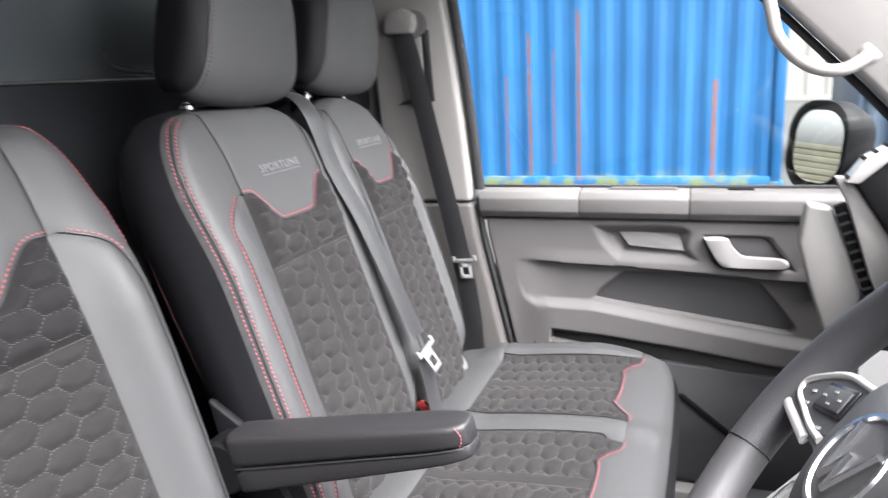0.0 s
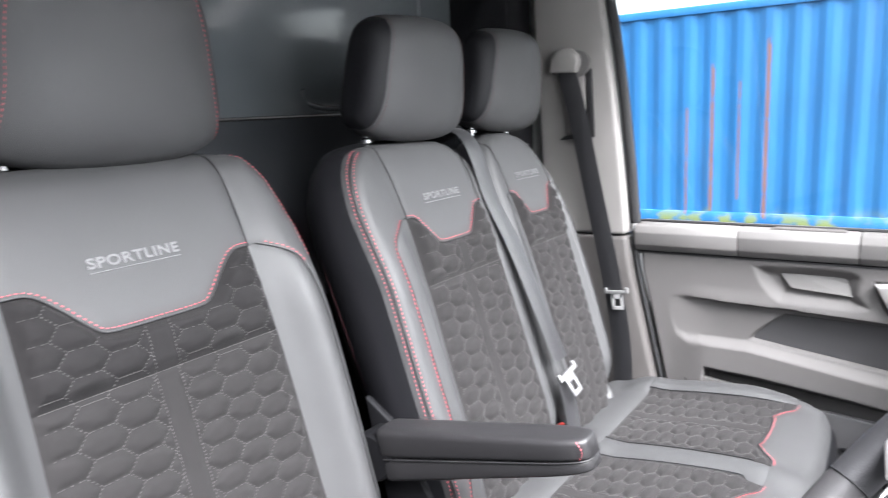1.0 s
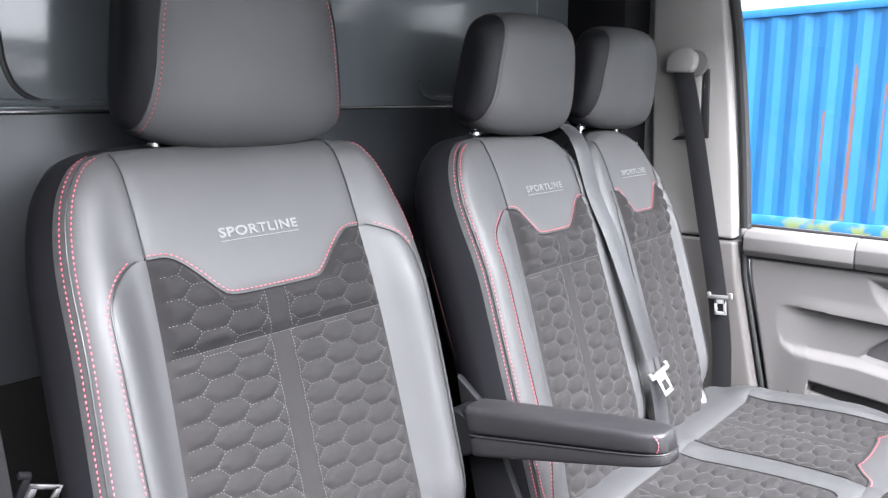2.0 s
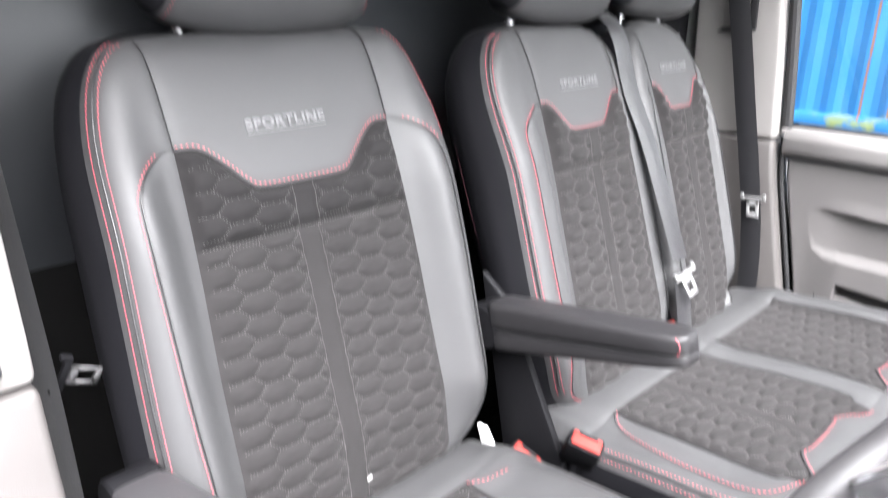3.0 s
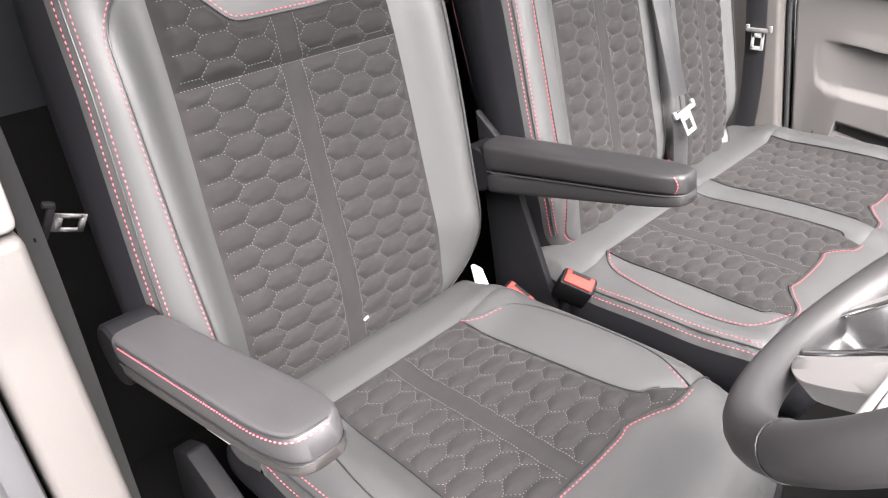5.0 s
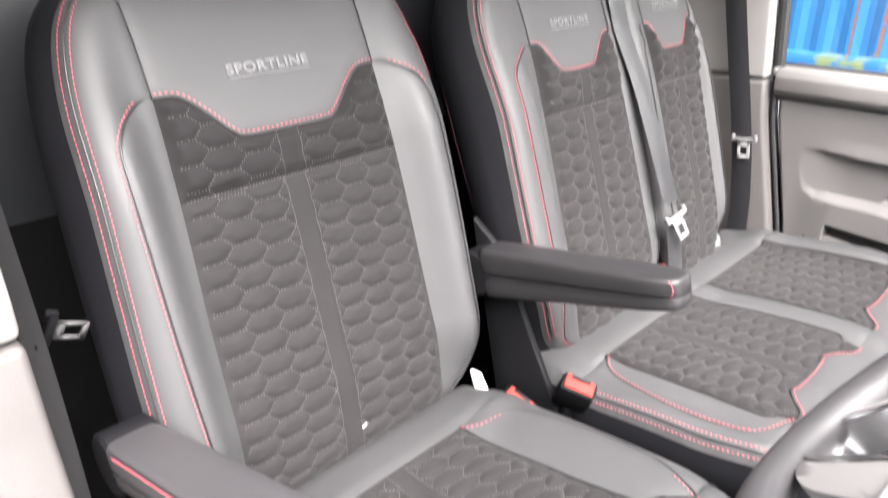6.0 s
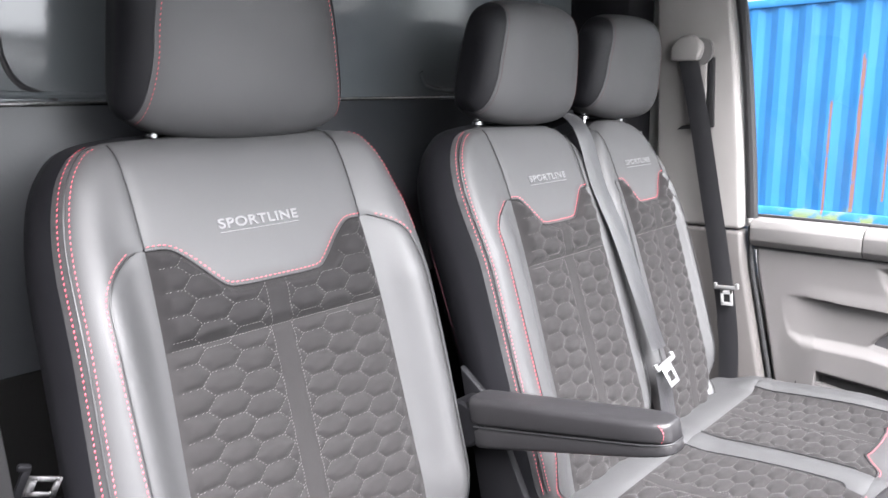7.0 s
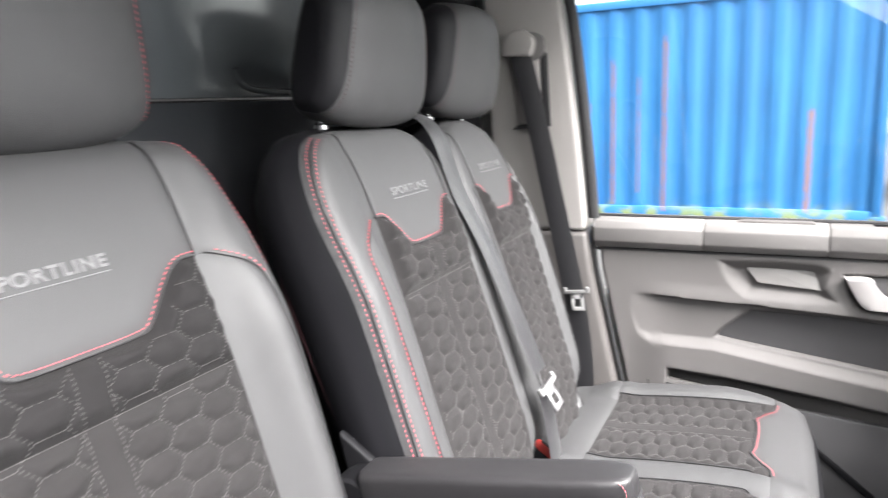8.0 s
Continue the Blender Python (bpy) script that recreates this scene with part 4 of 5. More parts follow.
far_pillar = pillar("b_pillar_far", 0.765, 0.86, -1, LIGHT_PLASTIC, MID_PLASTIC)
near_pillar = pillar("b_pillar_near", -0.932, -0.865, 1, LIGHT_PLASTIC, MID_PLASTIC)
# seal and belt slot of the far pillar
seal_line = smooth_line([(0.107, 1.50), (0.149, 1.335), (0.178, 1.15), (0.201, 0.95), (0.216, 0.78)], 8)
part("door_seal", tube([(p[0] + 0.004, 0.800, p[1]) for p in seal_line], 0.013, 10), SEAL, far_pillar, "black rubber door seal")
low_seal = smooth_line([(0.216, 0.76), (0.226, 0.66), (0.248, 0.56), (0.270, 0.46), (0.291, 0.36), (0.31, 0.2), (0.33, 0.0)], 8)
part("door_seal", tube([(p[0] + 0.002, 0.795, p[1]) for p in low_seal], 0.006, 10), SEAL, far_pillar, "black rubber door seal")
part("height_slot", prism([(0.030, 0.995), (0.125, 1.002), (0.118, 1.17), (0.104, 1.175), (0.108, 1.012), (0.045, 1.006)], "y", 0.757, 0.775, 0.001), SEAL, far_pillar, "dark slot of the belt adjuster")
part("slot_cover", prism([(0.048, 1.010), (0.104, 1.014), (0.100, 1.20), (0.040, 1.20)], "y", 0.755, 0.775, 0.004), LIGHT_PLASTIC, far_pillar)
part("door_seal", tube([(p[0] + 0.004, -0.905, p[1]) for p in seal_line], 0.011, 10), SEAL, near_pillar, "black rubber door seal")
part("body_edge", prism([(0.02, 0.76), (0.195, 0.76), (0.206, 0.66), (0.228, 0.56), (0.250, 0.46), (0.270, 0.37), (0.29, 0.22), (0.31, 0.0), (0.02, 0.0)], "y", -0.965, -0.934, 0.008), EDGE_GREY, near_pillar, "grey edge of the door opening")
# out of view; added to keep front light off the near pillar
structure("driver_door_open", prism([(1.06, -0.97), (0.76, -1.72), (0.84, -1.75), (1.14, -1.0)], "z", -0.25, 0.78, 0.01), DARK_PLASTIC, "driver's door standing open", "door")
structure("sill", span((0.30, -0.98, -0.10), (1.65, -0.86, 0.02), 0.015), DARK_PLASTIC, "dark grey step of the open door", "sill")
structure("sill_far", span((0.34, 0.74, 0.002), (0.80, 0.79, 0.042), 0.008), LIGHT_GREY, "pale step trim below the passenger door", "sill")
structure("roof_rail_far", tube(smooth_line([(-0.2, 0.81, 1.45), (0.3, 0.81, 1.45), (0.60, 0.80, 1.43)], 8), 0.06, 14), LIGHT_PLASTIC, "light grey trim along the roof edge", "trim")


# ---- passenger door ----
door = thing("passenger_door", (0.6, 0.84, 0), "grey plastic passenger door trim with pocket and silver handle", "door")
card = [(0.222, 0.765), (0.232, 0.66), (0.254, 0.56), (0.276, 0.46), (0.297, 0.36), (0.315, 0.2), (0.335, 0.02), (1.10, 0.02), (1.10, 0.765)]
part("door_card", prism(card, "y", 0.842, 0.862, 0.004), GREY_PLASTIC, door, "grey grained plastic door card")
part("outer_skin", prism([(0.24, -0.25), (1.10, -0.25), (1.10, 0.75), (0.23, 0.75)], "y", 0.865, 0.93, 0.01), WHITE_PAINT, door)
rail = [(0.815, 0.708), (0.790, 0.712), (0.776, 0.728), (0.774, 0.760), (0.784, 0.776), (0.80, 0.780), (0.865, 0.782), (0.865, 0.708)]


def rail_piece(x0, x1):
    return prism(rail, "x", x0, x1, 0.003)


for x0, x1 in ((0.224, 0.472), (0.4735, 0.722), (0.7235, 1.06)):
    part("top_rail", rail_piece(x0, x1), LIGHT_GREY, door, "pale grey rail below the window")
# the hollow's shade is a darker patch laid on the rail
part("rail_hollow_shade", prism([(0.53, 0.7785), (0.70, 0.7785), (0.69, 0.7835), (0.55, 0.7835)], "y", 0.798, 0.848, 0.002), MID_PLASTIC, door, "darker patch on the rail imitating a shaded hollow")
part("lock_slot", box((0.055, 0.012, 0.004), Matrix.Translation((0.83, 0.805, 0.7815)), 0.0015), BLACK_PLASTIC, door, "black slot of the lock")
# dark strip put in for the shade below the rail
part("rail_shade_strip", span((0.226, 0.802, 0.7005), (1.05, 0.815, 0.7075), 0.001), DARK_PLASTIC, door)
# one moulded skin with a crease, a pull cup, a handle bowl, a pocket and the armrest band
CUP = [(0.497, 0.697), (0.521, 0.644), (0.554, 0.612), (0.585, 0.604), (0.745, 0.606), (0.728, 0.641), (0.712, 0.697)]
BOWL = [(0.752, 0.676), (0.882, 0.676), (0.905, 0.660), (0.944, 0.604), (0.935, 0.597), (0.790, 0.598)]
POCKET = [(0.501, 0.508), (0.517, 0.530), (0.568, 0.573), (0.590, 0.579), (0.747, 0.577), (0.860, 0.568), (0.888, 0.555), (0.955, 0.467), (0.953, 0.452), (0.930, 0.447), (0.700, 0.476), (0.517, 0.501)]


def signed(pts, outline):
    """How deep points lie inside an outline; negative outside."""
    line = resample(smooth_line(list(outline) + [outline[0]], 5), 0.006, closed=True)
    d = edge_distance(pts, line)
    return np.where(inside(pts, line), d, -d)


def door_skin():
    nu, nv = 210, 120
    u, v = np.meshgrid(np.linspace(0, 1, nu), np.linspace(0, 1, nv))
    guess = 0.25 + u * 0.81
    low = np.interp(guess, (0.25, 0.335, 0.365, 0.501, 0.702, 0.888, 0.946, 1.06), (0.30, 0.30, 0.412, 0.404, 0.384, 0.360, 0.355, 0.342))
    z = low + (0.704 - low) * v
    edge = np.interp(z, (0.30, 0.36, 0.46, 0.56, 0.66, 0.765), (0.313, 0.302, 0.281, 0.259, 0.237, 0.227))
    x = edge + u * (1.06 - edge)
    p = np.c_[x.ravel(), z.ravel()]
    crease = np.interp(x, (0.25, 0.322, 0.581, 0.759, 0.877, 1.06), (0.604, 0.600, 0.593, 0.585, 0.577, 0.570))
    band = np.interp(x, (0.300, 0.308, 0.316, 0.330, 0.358, 0.501, 0.700, 0.930, 1.06), (0.62, 0.585, 0.545, 0.512, 0.500, 0.499, 0.470, 0.438, 0.424))
    grown = sstep(0.305, 0.43, x)
    b = sstep(-0.004, 0.020, band - z)
    recess = 0.010 * sstep(0.0, 0.005, crease - z) * grown * (1 - b) + 0.003 * sstep(0.300, 0.38, x) * sstep(0.0, 0.02, crease - z) * (1 - b)
    h = 0.016 - recess + 0.012 * b * sstep(0.302, 0.41, x)
    h = h - 0.022 * (1 - sstep(0.0, 0.020, z - low)) ** 2
    h = h + 0.005 * sstep(0.040, 0.0, z - crease) * (z > crease) * grown
    h = h - 0.022 * sstep(0.0, 0.034, signed(p, CUP)).reshape(x.shape)
    h = h - 0.020 * sstep(-0.002, 0.010, signed(p, BOWL)).reshape(x.shape)
    h = h - 0.030 * sstep(-0.001, 0.012, signed(p, POCKET)).reshape(x.shape)
    h = h - 0.010 * (1 - sstep(0.0, 0.008, x - edge)) ** 2
    pts = np.stack([x, 0.812 - h, z], -1)
    verts = pts.reshape(-1, 3)
    faces = [(r * nu + c, r * nu + c + 1, (r + 1) * nu + c + 1, (r + 1) * nu + c) for r in range(nv - 1) for c in range(nu - 1)]
    # turned-in borders
    back = np.vstack([pts[0], pts[:, 0]]) * (1, 0, 1) + (0, 0.845, 0)
    base = len(verts)
    faces += [(c + 1, c, base + c, base + c + 1) for c in range(nu - 1)]
    faces += [(r * nu, (r + 1) * nu, base + nu + r + 1, base + nu + r) for r in range(nv - 1)]
    return mesh_of("door_skin", np.vstack([verts, back]), faces)


part("door_skin", door_skin(), GREY_PLASTIC, door, "grey grained moulded plastic")
# darker plastic at the pocket's floor adds its shade as colour
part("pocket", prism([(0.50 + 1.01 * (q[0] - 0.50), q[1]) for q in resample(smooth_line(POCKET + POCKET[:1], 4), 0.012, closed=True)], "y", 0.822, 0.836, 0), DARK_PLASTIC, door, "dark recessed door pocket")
part("pull_cup", loft([[(0.551, y0, 0.694), (0.566, y0 - 0.004, 0.668), (0.588, y0 - 0.012, 0.644), (0.700, y0 - 0.013, 0.636), (0.718, y0 - 0.012, 0.634), (0.703, y0 - 0.004, 0.662), (0.690, y0, 0.694)] for y0 in (0.817, 0.826)]), LIGHT_GREY, door, "pale inlay of the pull cup", smooth=False)
# the bowl's shade is likewise a darker plate
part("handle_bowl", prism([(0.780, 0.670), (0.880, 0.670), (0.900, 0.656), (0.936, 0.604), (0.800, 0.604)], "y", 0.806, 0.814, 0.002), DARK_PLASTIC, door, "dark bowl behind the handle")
handle_line = [(0.756, 0.671), (0.780, 0.673), (0.806, 0.670), (0.816, 0.654), (0.830, 0.637), (0.848, 0.629), (0.918, 0.626), (0.934, 0.619), (0.932, 0.608), (0.910, 0.605), (0.815, 0.604), (0.792, 0.610), (0.772, 0.640)]
handle_ring = resample(smooth_line(handle_line + handle_line[:1], 5), 0.006, closed=True)
centre = handle_ring.mean(0)
handle = part("door_handle", loft([[(centre[0] + k * (q[0] - centre[0]), y0, centre[1] + k * (q[1] - centre[1])) for q in handle_ring] for y0, k in ((0.800, 1.0), (0.784, 1.0), (0.780, 0.985), (0.7785, 0.95))]), SATIN, door, "satin silver door handle", sharp=50)
part("speaker_bay", prism([(0.332, 0.415), (0.352, 0.402), (0.56, 0.375), (0.56, 0.30), (0.34, 0.30)], "y", 0.795, 0.814, 0.006), GREY_PLASTIC, door)
# black plate laid on the bay for the dark of an opening
part("speaker_recess", prism([(0.350, 0.392), (0.44, 0.378), (0.44, 0.345), (0.352, 0.345)], "y", 0.790, 0.80, 0.004), BLACK_PLASTIC, door, "black plate for an opening in the lower door")
# darker plastic holds the shade below the armrest band
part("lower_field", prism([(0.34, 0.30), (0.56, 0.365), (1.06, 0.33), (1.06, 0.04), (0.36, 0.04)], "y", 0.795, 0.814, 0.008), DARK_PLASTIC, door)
# black strip laid diagonally over the lower field
part("crease", prism([(0.705, 0.275), (0.720, 0.278), (0.845, 0.180), (0.835, 0.168)], "y", 0.788, 0.798, 0.002), BLACK_PLASTIC, door, "dark diagonal strip on the lower door")
glass = part("window_pane", prism([(0.215, 0.77), (1.09, 0.77), (1.09, 0.96), (0.62, 1.42), (0.14, 1.42)], "y", 0.832, 0.836, 0), GLASS, door, "clear window pane")
glass.visible_shadow = False
part("pane_seal", tube([(0.225, 0.826, 0.783), (1.05, 0.826, 0.783)], 0.004, 8), SEAL, door, "black rubber seal")

# ---- far front pillar with its grab handle ----
a_pillar = thing("a_pillar_far", (1.1, 0.78, 0.8), "light grey plastic trim of the windscreen pillar", "pillar", kind="structure")
part("pillar_trim", prism([(0.52, 1.50), (0.70, 1.345), (0.895, 1.165), (1.06, 1.000), (1.20, 0.850), (1.75, 0.80), (1.55, 0.95), (1.20, 1.185), (0.76, 1.49)], "y", 0.745, 0.84, 0.012, 3), LIGHT_PLASTIC, a_pillar)
part("pane_seal", tube([(0.50, 0.815, 1.500), (0.695, 0.815, 1.335), (0.890, 0.815, 1.155), (1.055, 0.815, 0.990), (1.195, 0.815, 0.840)], 0.009, 10), SEAL, a_pillar, "black rubber seal")
grab = smooth_line([(0.845, 0.748, 1.215), (0.858, 0.728, 1.190), (0.868, 0.715, 1.150), (0.880, 0.708, 1.105), (0.915, 0.706, 1.062), (0.955, 0.706, 1.038), (1.000, 0.712, 1.034), (1.035, 0.730, 1.050), (1.050, 0.750, 1.062)], 6)
grab_handle = thing("grab_handle", (0.95, 0.75, 1.1), "light grey plastic grab handle on the windscreen pillar", "handle")
part("bar", tube(grab, 0.0125, 14, up=(0, 1, 0)), LIGHT_PLASTIC, grab_handle)
for q in (grab[0], grab[-1]):
    part("foot", box((0.045, 0.03, 0.03), Matrix.Translation((q[0], q[1] + 0.004, q[2])) @ Matrix.Rotation(radians(45), 4, "Y"), 0.010), LIGHT_PLASTIC, grab_handle)

# ---- door mirror ----
mirror = thing("door_mirror", (1.02, 0.96, 0.84), "black door mirror with a rounded housing", "mirror")
mm = Matrix.Translation((1.01, 1.06, 0.845)) @ Matrix.Rotation(radians(-57), 4, "Z") @ Matrix.Rotation(radians(-5.5), 4, "X")


def rounded(w, h, r, n=8):
    out = []
    for cx, cz, a0 in ((w / 2 - r, h / 2 - r, 0), (-w / 2 + r, h / 2 - r, 90), (-w / 2 + r, -h / 2 + r, 180), (w / 2 - r, -h / 2 + r, 270)):
        out += [(cx + r * math.cos(radians(a0 + 90 * k / n)), cz + r * math.sin(radians(a0 + 90 * k / n))) for k in range(n + 1)]
    return out


shape = rounded(0.20, 0.22, 0.078)
rings = [[mm @ Vector((x * k, d, z * k)) for x, z in shape] for d, k in ((0.012, 0.90), (-0.006, 0.93), (-0.008, 1.0), (0.0, 1.02), (0.04, 1.0), (0.085, 0.82), (0.10, 0.55))]
part("housing", loft(rings), BLACK_PLASTIC, mirror, "black mirror housing", sharp=50)
part("mirror_glass", loft([[mm @ Vector((x * 0.80, d, z * 0.80)) for x, z in shape] for d in (-0.002, 0.006)]), MIRROR, mirror, "mirror glass")
part("arm", tube([mm @ Vector((0.06, 0.05, -0.05)), (1.12, 0.93, 0.80), (1.14, 0.86, 0.79)], 0.03, 12), BLACK_PLASTIC, mirror)

# ---- dashboard ----
dash = thing("dashboard", (1.3, -0.05, 0.7), "dark grey dashboard with pale end trim and air vents", "dashboard")
profile = [(1.12, 0.50), (1.105, 0.60), (1.09, 0.72), (1.10, 0.78), (1.14, 0.83), (1.20, 0.85), (1.30, 0.86), (1.70, 0.84), (1.70, 0.40), (1.18, 0.40)]
part("body", prism(profile, "y", -0.84, 0.57, 0.015, 3), DARK_PLASTIC, dash)
part("end_panel", prism([(1.05, 0.50), (1.06, 0.62), (1.03, 0.74), (1.04, 0.80), (1.12, 0.86), (1.60, 0.85), (1.60, 0.45)], "y", 0.600, 0.70, 0.012, 3), DARK_PLASTIC, dash)
part("end_trim", prism([(0.940, 0.790), (0.984, 0.780), (1.020, 0.690), (1.044, 0.612), (1.030, 0.550), (0.986, 0.528), (0.955, 0.620), (0.930, 0.710)], "y", 0.592, 0.64, 0.008, 3), LIGHT_PLASTIC, dash, "pale end trim of the dashboard")
rib_strip = part("rib_strip", prism([(0.984, 0.786), (1.004, 0.795), (1.066, 0.630), (1.048, 0.612)], "y", 0.584, 0.60, 0.003), BLACK_PLASTIC, dash, "black ribbed strip")
for k in range(9):
    part("strip_rib", box((0.020, 0.006, 0.004), Matrix.Translation((0.997 + 0.0068 * k, 0.582, 0.772 - 0.0178 * k)) @ Matrix.Rotation(radians(-22), 4, "Y"), 0.001), DARK_PLASTIC, rib_strip)
part("pale_blade", prism([(0.978, 0.846), (1.004, 0.846), (1.082, 0.735), (1.082, 0.64), (1.066, 0.618), (1.050, 0.655), (1.004, 0.795)], "y", 0.560, 0.584, 0.005), LIGHT_PLASTIC, dash, "pale trim blade")
part("vent_block", prism([(1.010, 0.838), (1.05, 0.872), (1.16, 0.895), (1.16, 0.70), (1.085, 0.72)], "y", 0.545, 0.575, 0.006), BLACK_PLASTIC, dash, "glossy black vent block")
vent = part("vent_frame", prism([(0.992, 0.838), (1.022, 0.882), (1.060, 0.905), (1.16, 0.915), (1.16, 0.890), (1.060, 0.878), (1.015, 0.836)], "y", 0.535, 0.585, 0.005), SATIN, dash, "satin silver vent frame")
for k in range(5):
    f = k / 4
    vx, vz = (0.999 + 0.046 * f, 0.846 + 0.040 * f) if f < 0.5 else (1.022 + 0.036 * (2 * f - 1), 0.881 + 0.022 * (2 * f - 1))
    part("vent_slat", box((0.007, 0.044, 0.006), Matrix.Translation((vx, 0.560, vz)) @ Matrix.Rotation(radians(-45), 4, "Y"), 0.0015), BLACK_PLASTIC, vent)

# ---- steering wheel ----
WC = Vector((0.855, -0.496, 0.836))
TILT = 0.666
W_R, W_U = Vector((0, -1, 0)), Vector((math.sin(TILT), 0, math.cos(TILT)))
W_N = W_R.cross(W_U).normalized()
if W_N.x > 0:
    W_N = -W_N
WM = Matrix(((W_R.x, W_U.x, W_N.x, WC.x), (W_R.y, W_U.y, W_N.y, WC.y), (W_R.z, W_U.z, W_N.z, WC.z), (0, 0, 0, 1)))
wheel = thing("steering_wheel", tuple(WC), "dark grey leather steering wheel with satin silver spokes", "steering wheel")


def arc_points(r, a0, a1, n, h=0.0):
    return [WM @ Vector((r * math.cos(radians(a)), r * math.sin(radians(a)), h)) for a in np.linspace(a0, a1, n)]


WHEEL_LEATHER = material("smooth wheel leather", (0.041, 0.0392, 0.041), 0.50, grain=0.3, grain_size=900, vary=0.06, spec=0.5)
STITCH_LEATHER = material("perforated leather", (0.030, 0.0295, 0.032), 0.5, grain=0.45, grain_size=700, vary=0.15)
for a0, a1, mat, label in ((-150, -30, WHEEL_LEATHER, ""), (-30, 25, WHEEL_LEATHER, ""), (25, 155, WHEEL_LEATHER, ""), (155, 210, STITCH_LEATHER, "perforated leather grip")):
    part("rim", tube(arc_points(0.177, a0 + 0.3, a1 - 0.3, 36), [0.0178 if mat is WHEEL_LEATHER else 0.0180] * 36, 18, up=W_N), mat, wheel, label)
for a in (-150, -30, 25, 155):
    part("rim_seam", tube([WM @ Vector(((0.177 + 0.0182 * math.cos(k)) * math.cos(radians(a)), (0.177 + 0.0182 * math.cos(k)) * math.sin(radians(a)), 0.0182 * math.sin(k))) for k in np.linspace(0, 2 * math.pi, 24, endpoint=False)], 0.0007, 6, closed=True), PIPING, wheel)
hub_shape = [(-0.085, 0.035), (-0.060, 0.058), (0.060, 0.058), (0.085, 0.035), (0.075, -0.020), (0.045, -0.062), (0.0, -0.072), (-0.045, -0.062), (-0.075, -0.020)]
hub_shape = [(0.84 * p[0], 0.84 * p[1]) for p in resample(smooth_line(hub_shape + hub_shape[:1], 6), 0.008, closed=True)]
part("hub", loft([[WM @ Vector((x * k, y * k, h)) for x, y in hub_shape] for h, k in ((-0.040, 0.80), (-0.010, 1.0), (0.002, 1.0), (0.008, 0.95), (0.013, 0.80), (0.016, 0.5), (0.017, 0.05))]), DARK_PLASTIC, wheel, "dark grey hub cover", sharp=60)
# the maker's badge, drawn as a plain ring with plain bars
badge = part("badge", lathe([(0.028, 0.0125), (0.031, 0.0180), (0.034, 0.0180), (0.036, 0.0120)], WM, 32), CHROME, wheel, "chrome badge ring")
for x0, y0, x1, y1 in ((-0.020, 0.018, -0.007, -0.020), (-0.007, -0.020, 0.0, 0.004), (0.0, 0.004, 0.007, -0.020), (0.020, 0.018, 0.007, -0.020)):
    part("badge_bar", tube([WM @ Vector((x0, y0, 0.0175)), WM @ Vector((x1, y1, 0.0175))], 0.0030, 8), CHROME, badge)
BUTTON_GLOSS = material("gloss black plastic", (0.012, 0.012, 0.014), 0.22, vary=0.05)
for s in (-1, 1):
    sp = [(0.176, -0.038), (0.180, -0.030), (0.166, -0.014), (0.140, 0.003), (0.115, 0.018), (0.066, 0.030), (0.045, 0.018), (0.050, -0.026), (0.070, -0.030), (0.094, -0.034), (0.140, -0.044)]
    sp = resample(smooth_line(sp + sp[:1], 4), 0.006, closed=True)
    mid = sp.mean(0)
    spoke = part("spoke", loft([[WM @ Vector((s * (mid[0] + k * (x - mid[0])), mid[1] + k * (y - mid[1]), h)) for x, y in sp] for h, k in ((-0.020, 0.85), (-0.008, 1.0), (0.002, 1.0), (0.005, 0.96), (0.0055, 0.5))]), MID_PLASTIC, wheel, "grey plastic spoke with silver edging", sharp=50)
    edging = smooth_line([(0.068, 0.026), (0.113, 0.014), (0.148, -0.008), (0.158, -0.019), (0.150, -0.027), (0.125, -0.027), (0.095, -0.026), (0.068, -0.022)], 6)
    part("edging", tube([WM @ Vector((s * x, y, 0.0052)) for x, y in edging], 0.0030, 10), SATIN, spoke, "satin silver edging")
    fork = smooth_line([(0.172, -0.034), (0.158, -0.040), (0.127, -0.038), (0.086, -0.034)], 6)
    part("edging", tube([WM @ Vector((s * x, y, 0.0052)) for x, y in fork], 0.0042, 10, flat=0.6, up=W_N), SATIN, spoke, "satin silver edging")
    pad_in = [(0.152, -0.024), (0.140, -0.008), (0.112, 0.008), (0.066, 0.020), (0.054, 0.010), (0.066, -0.016), (0.100, -0.024), (0.136, -0.030)]
    pad_in = resample(smooth_line(pad_in + pad_in[:1], 4), 0.006, closed=True)
    panel = part("button_panel", loft([[WM @ Vector((s * x, y, h)) for x, y in pad_in] for h in (0.0, 0.0062)]), DARK_PLASTIC, spoke, "dark button panel", sharp=40)
    turned = WM @ Matrix.Translation((s * 0.095, -0.001, 0.0068)) @ Matrix.Rotation(radians(-s * 20), 4, "Z")
    part("button_frame", box((0.046, 0.024, 0.003), turned, 0.0015), BUTTON_GLOSS, panel, "glossy black frame of the rocker")
    part("button", box((0.038, 0.017, 0.003), turned @ Matrix.Translation((0, 0, 0.0016)), 0.0012), DARK_PLASTIC, panel)
    for bx, by in ((-0.012, 0.0), (0.012, 0.0), (0.0, 0.005), (0.0, -0.005)):
        part("button_mark", box((0.005, 0.0014, 0.0006), turned @ Matrix.Translation((bx, by, 0.0034)), 0), SILVER_GREY, panel)
    for bx, by in ((0.132, -0.014), (0.066, 0.010), (0.126, -0.023), (0.082, -0.020)):
        spot = WM @ Matrix.Translation((s * bx, by, 0.0068)) @ Matrix.Rotation(radians(-s * 25), 4, "Z")
        part("button_mark", box((0.006, 0.0022, 0.0008), spot, 0), SILVER_GREY, panel)


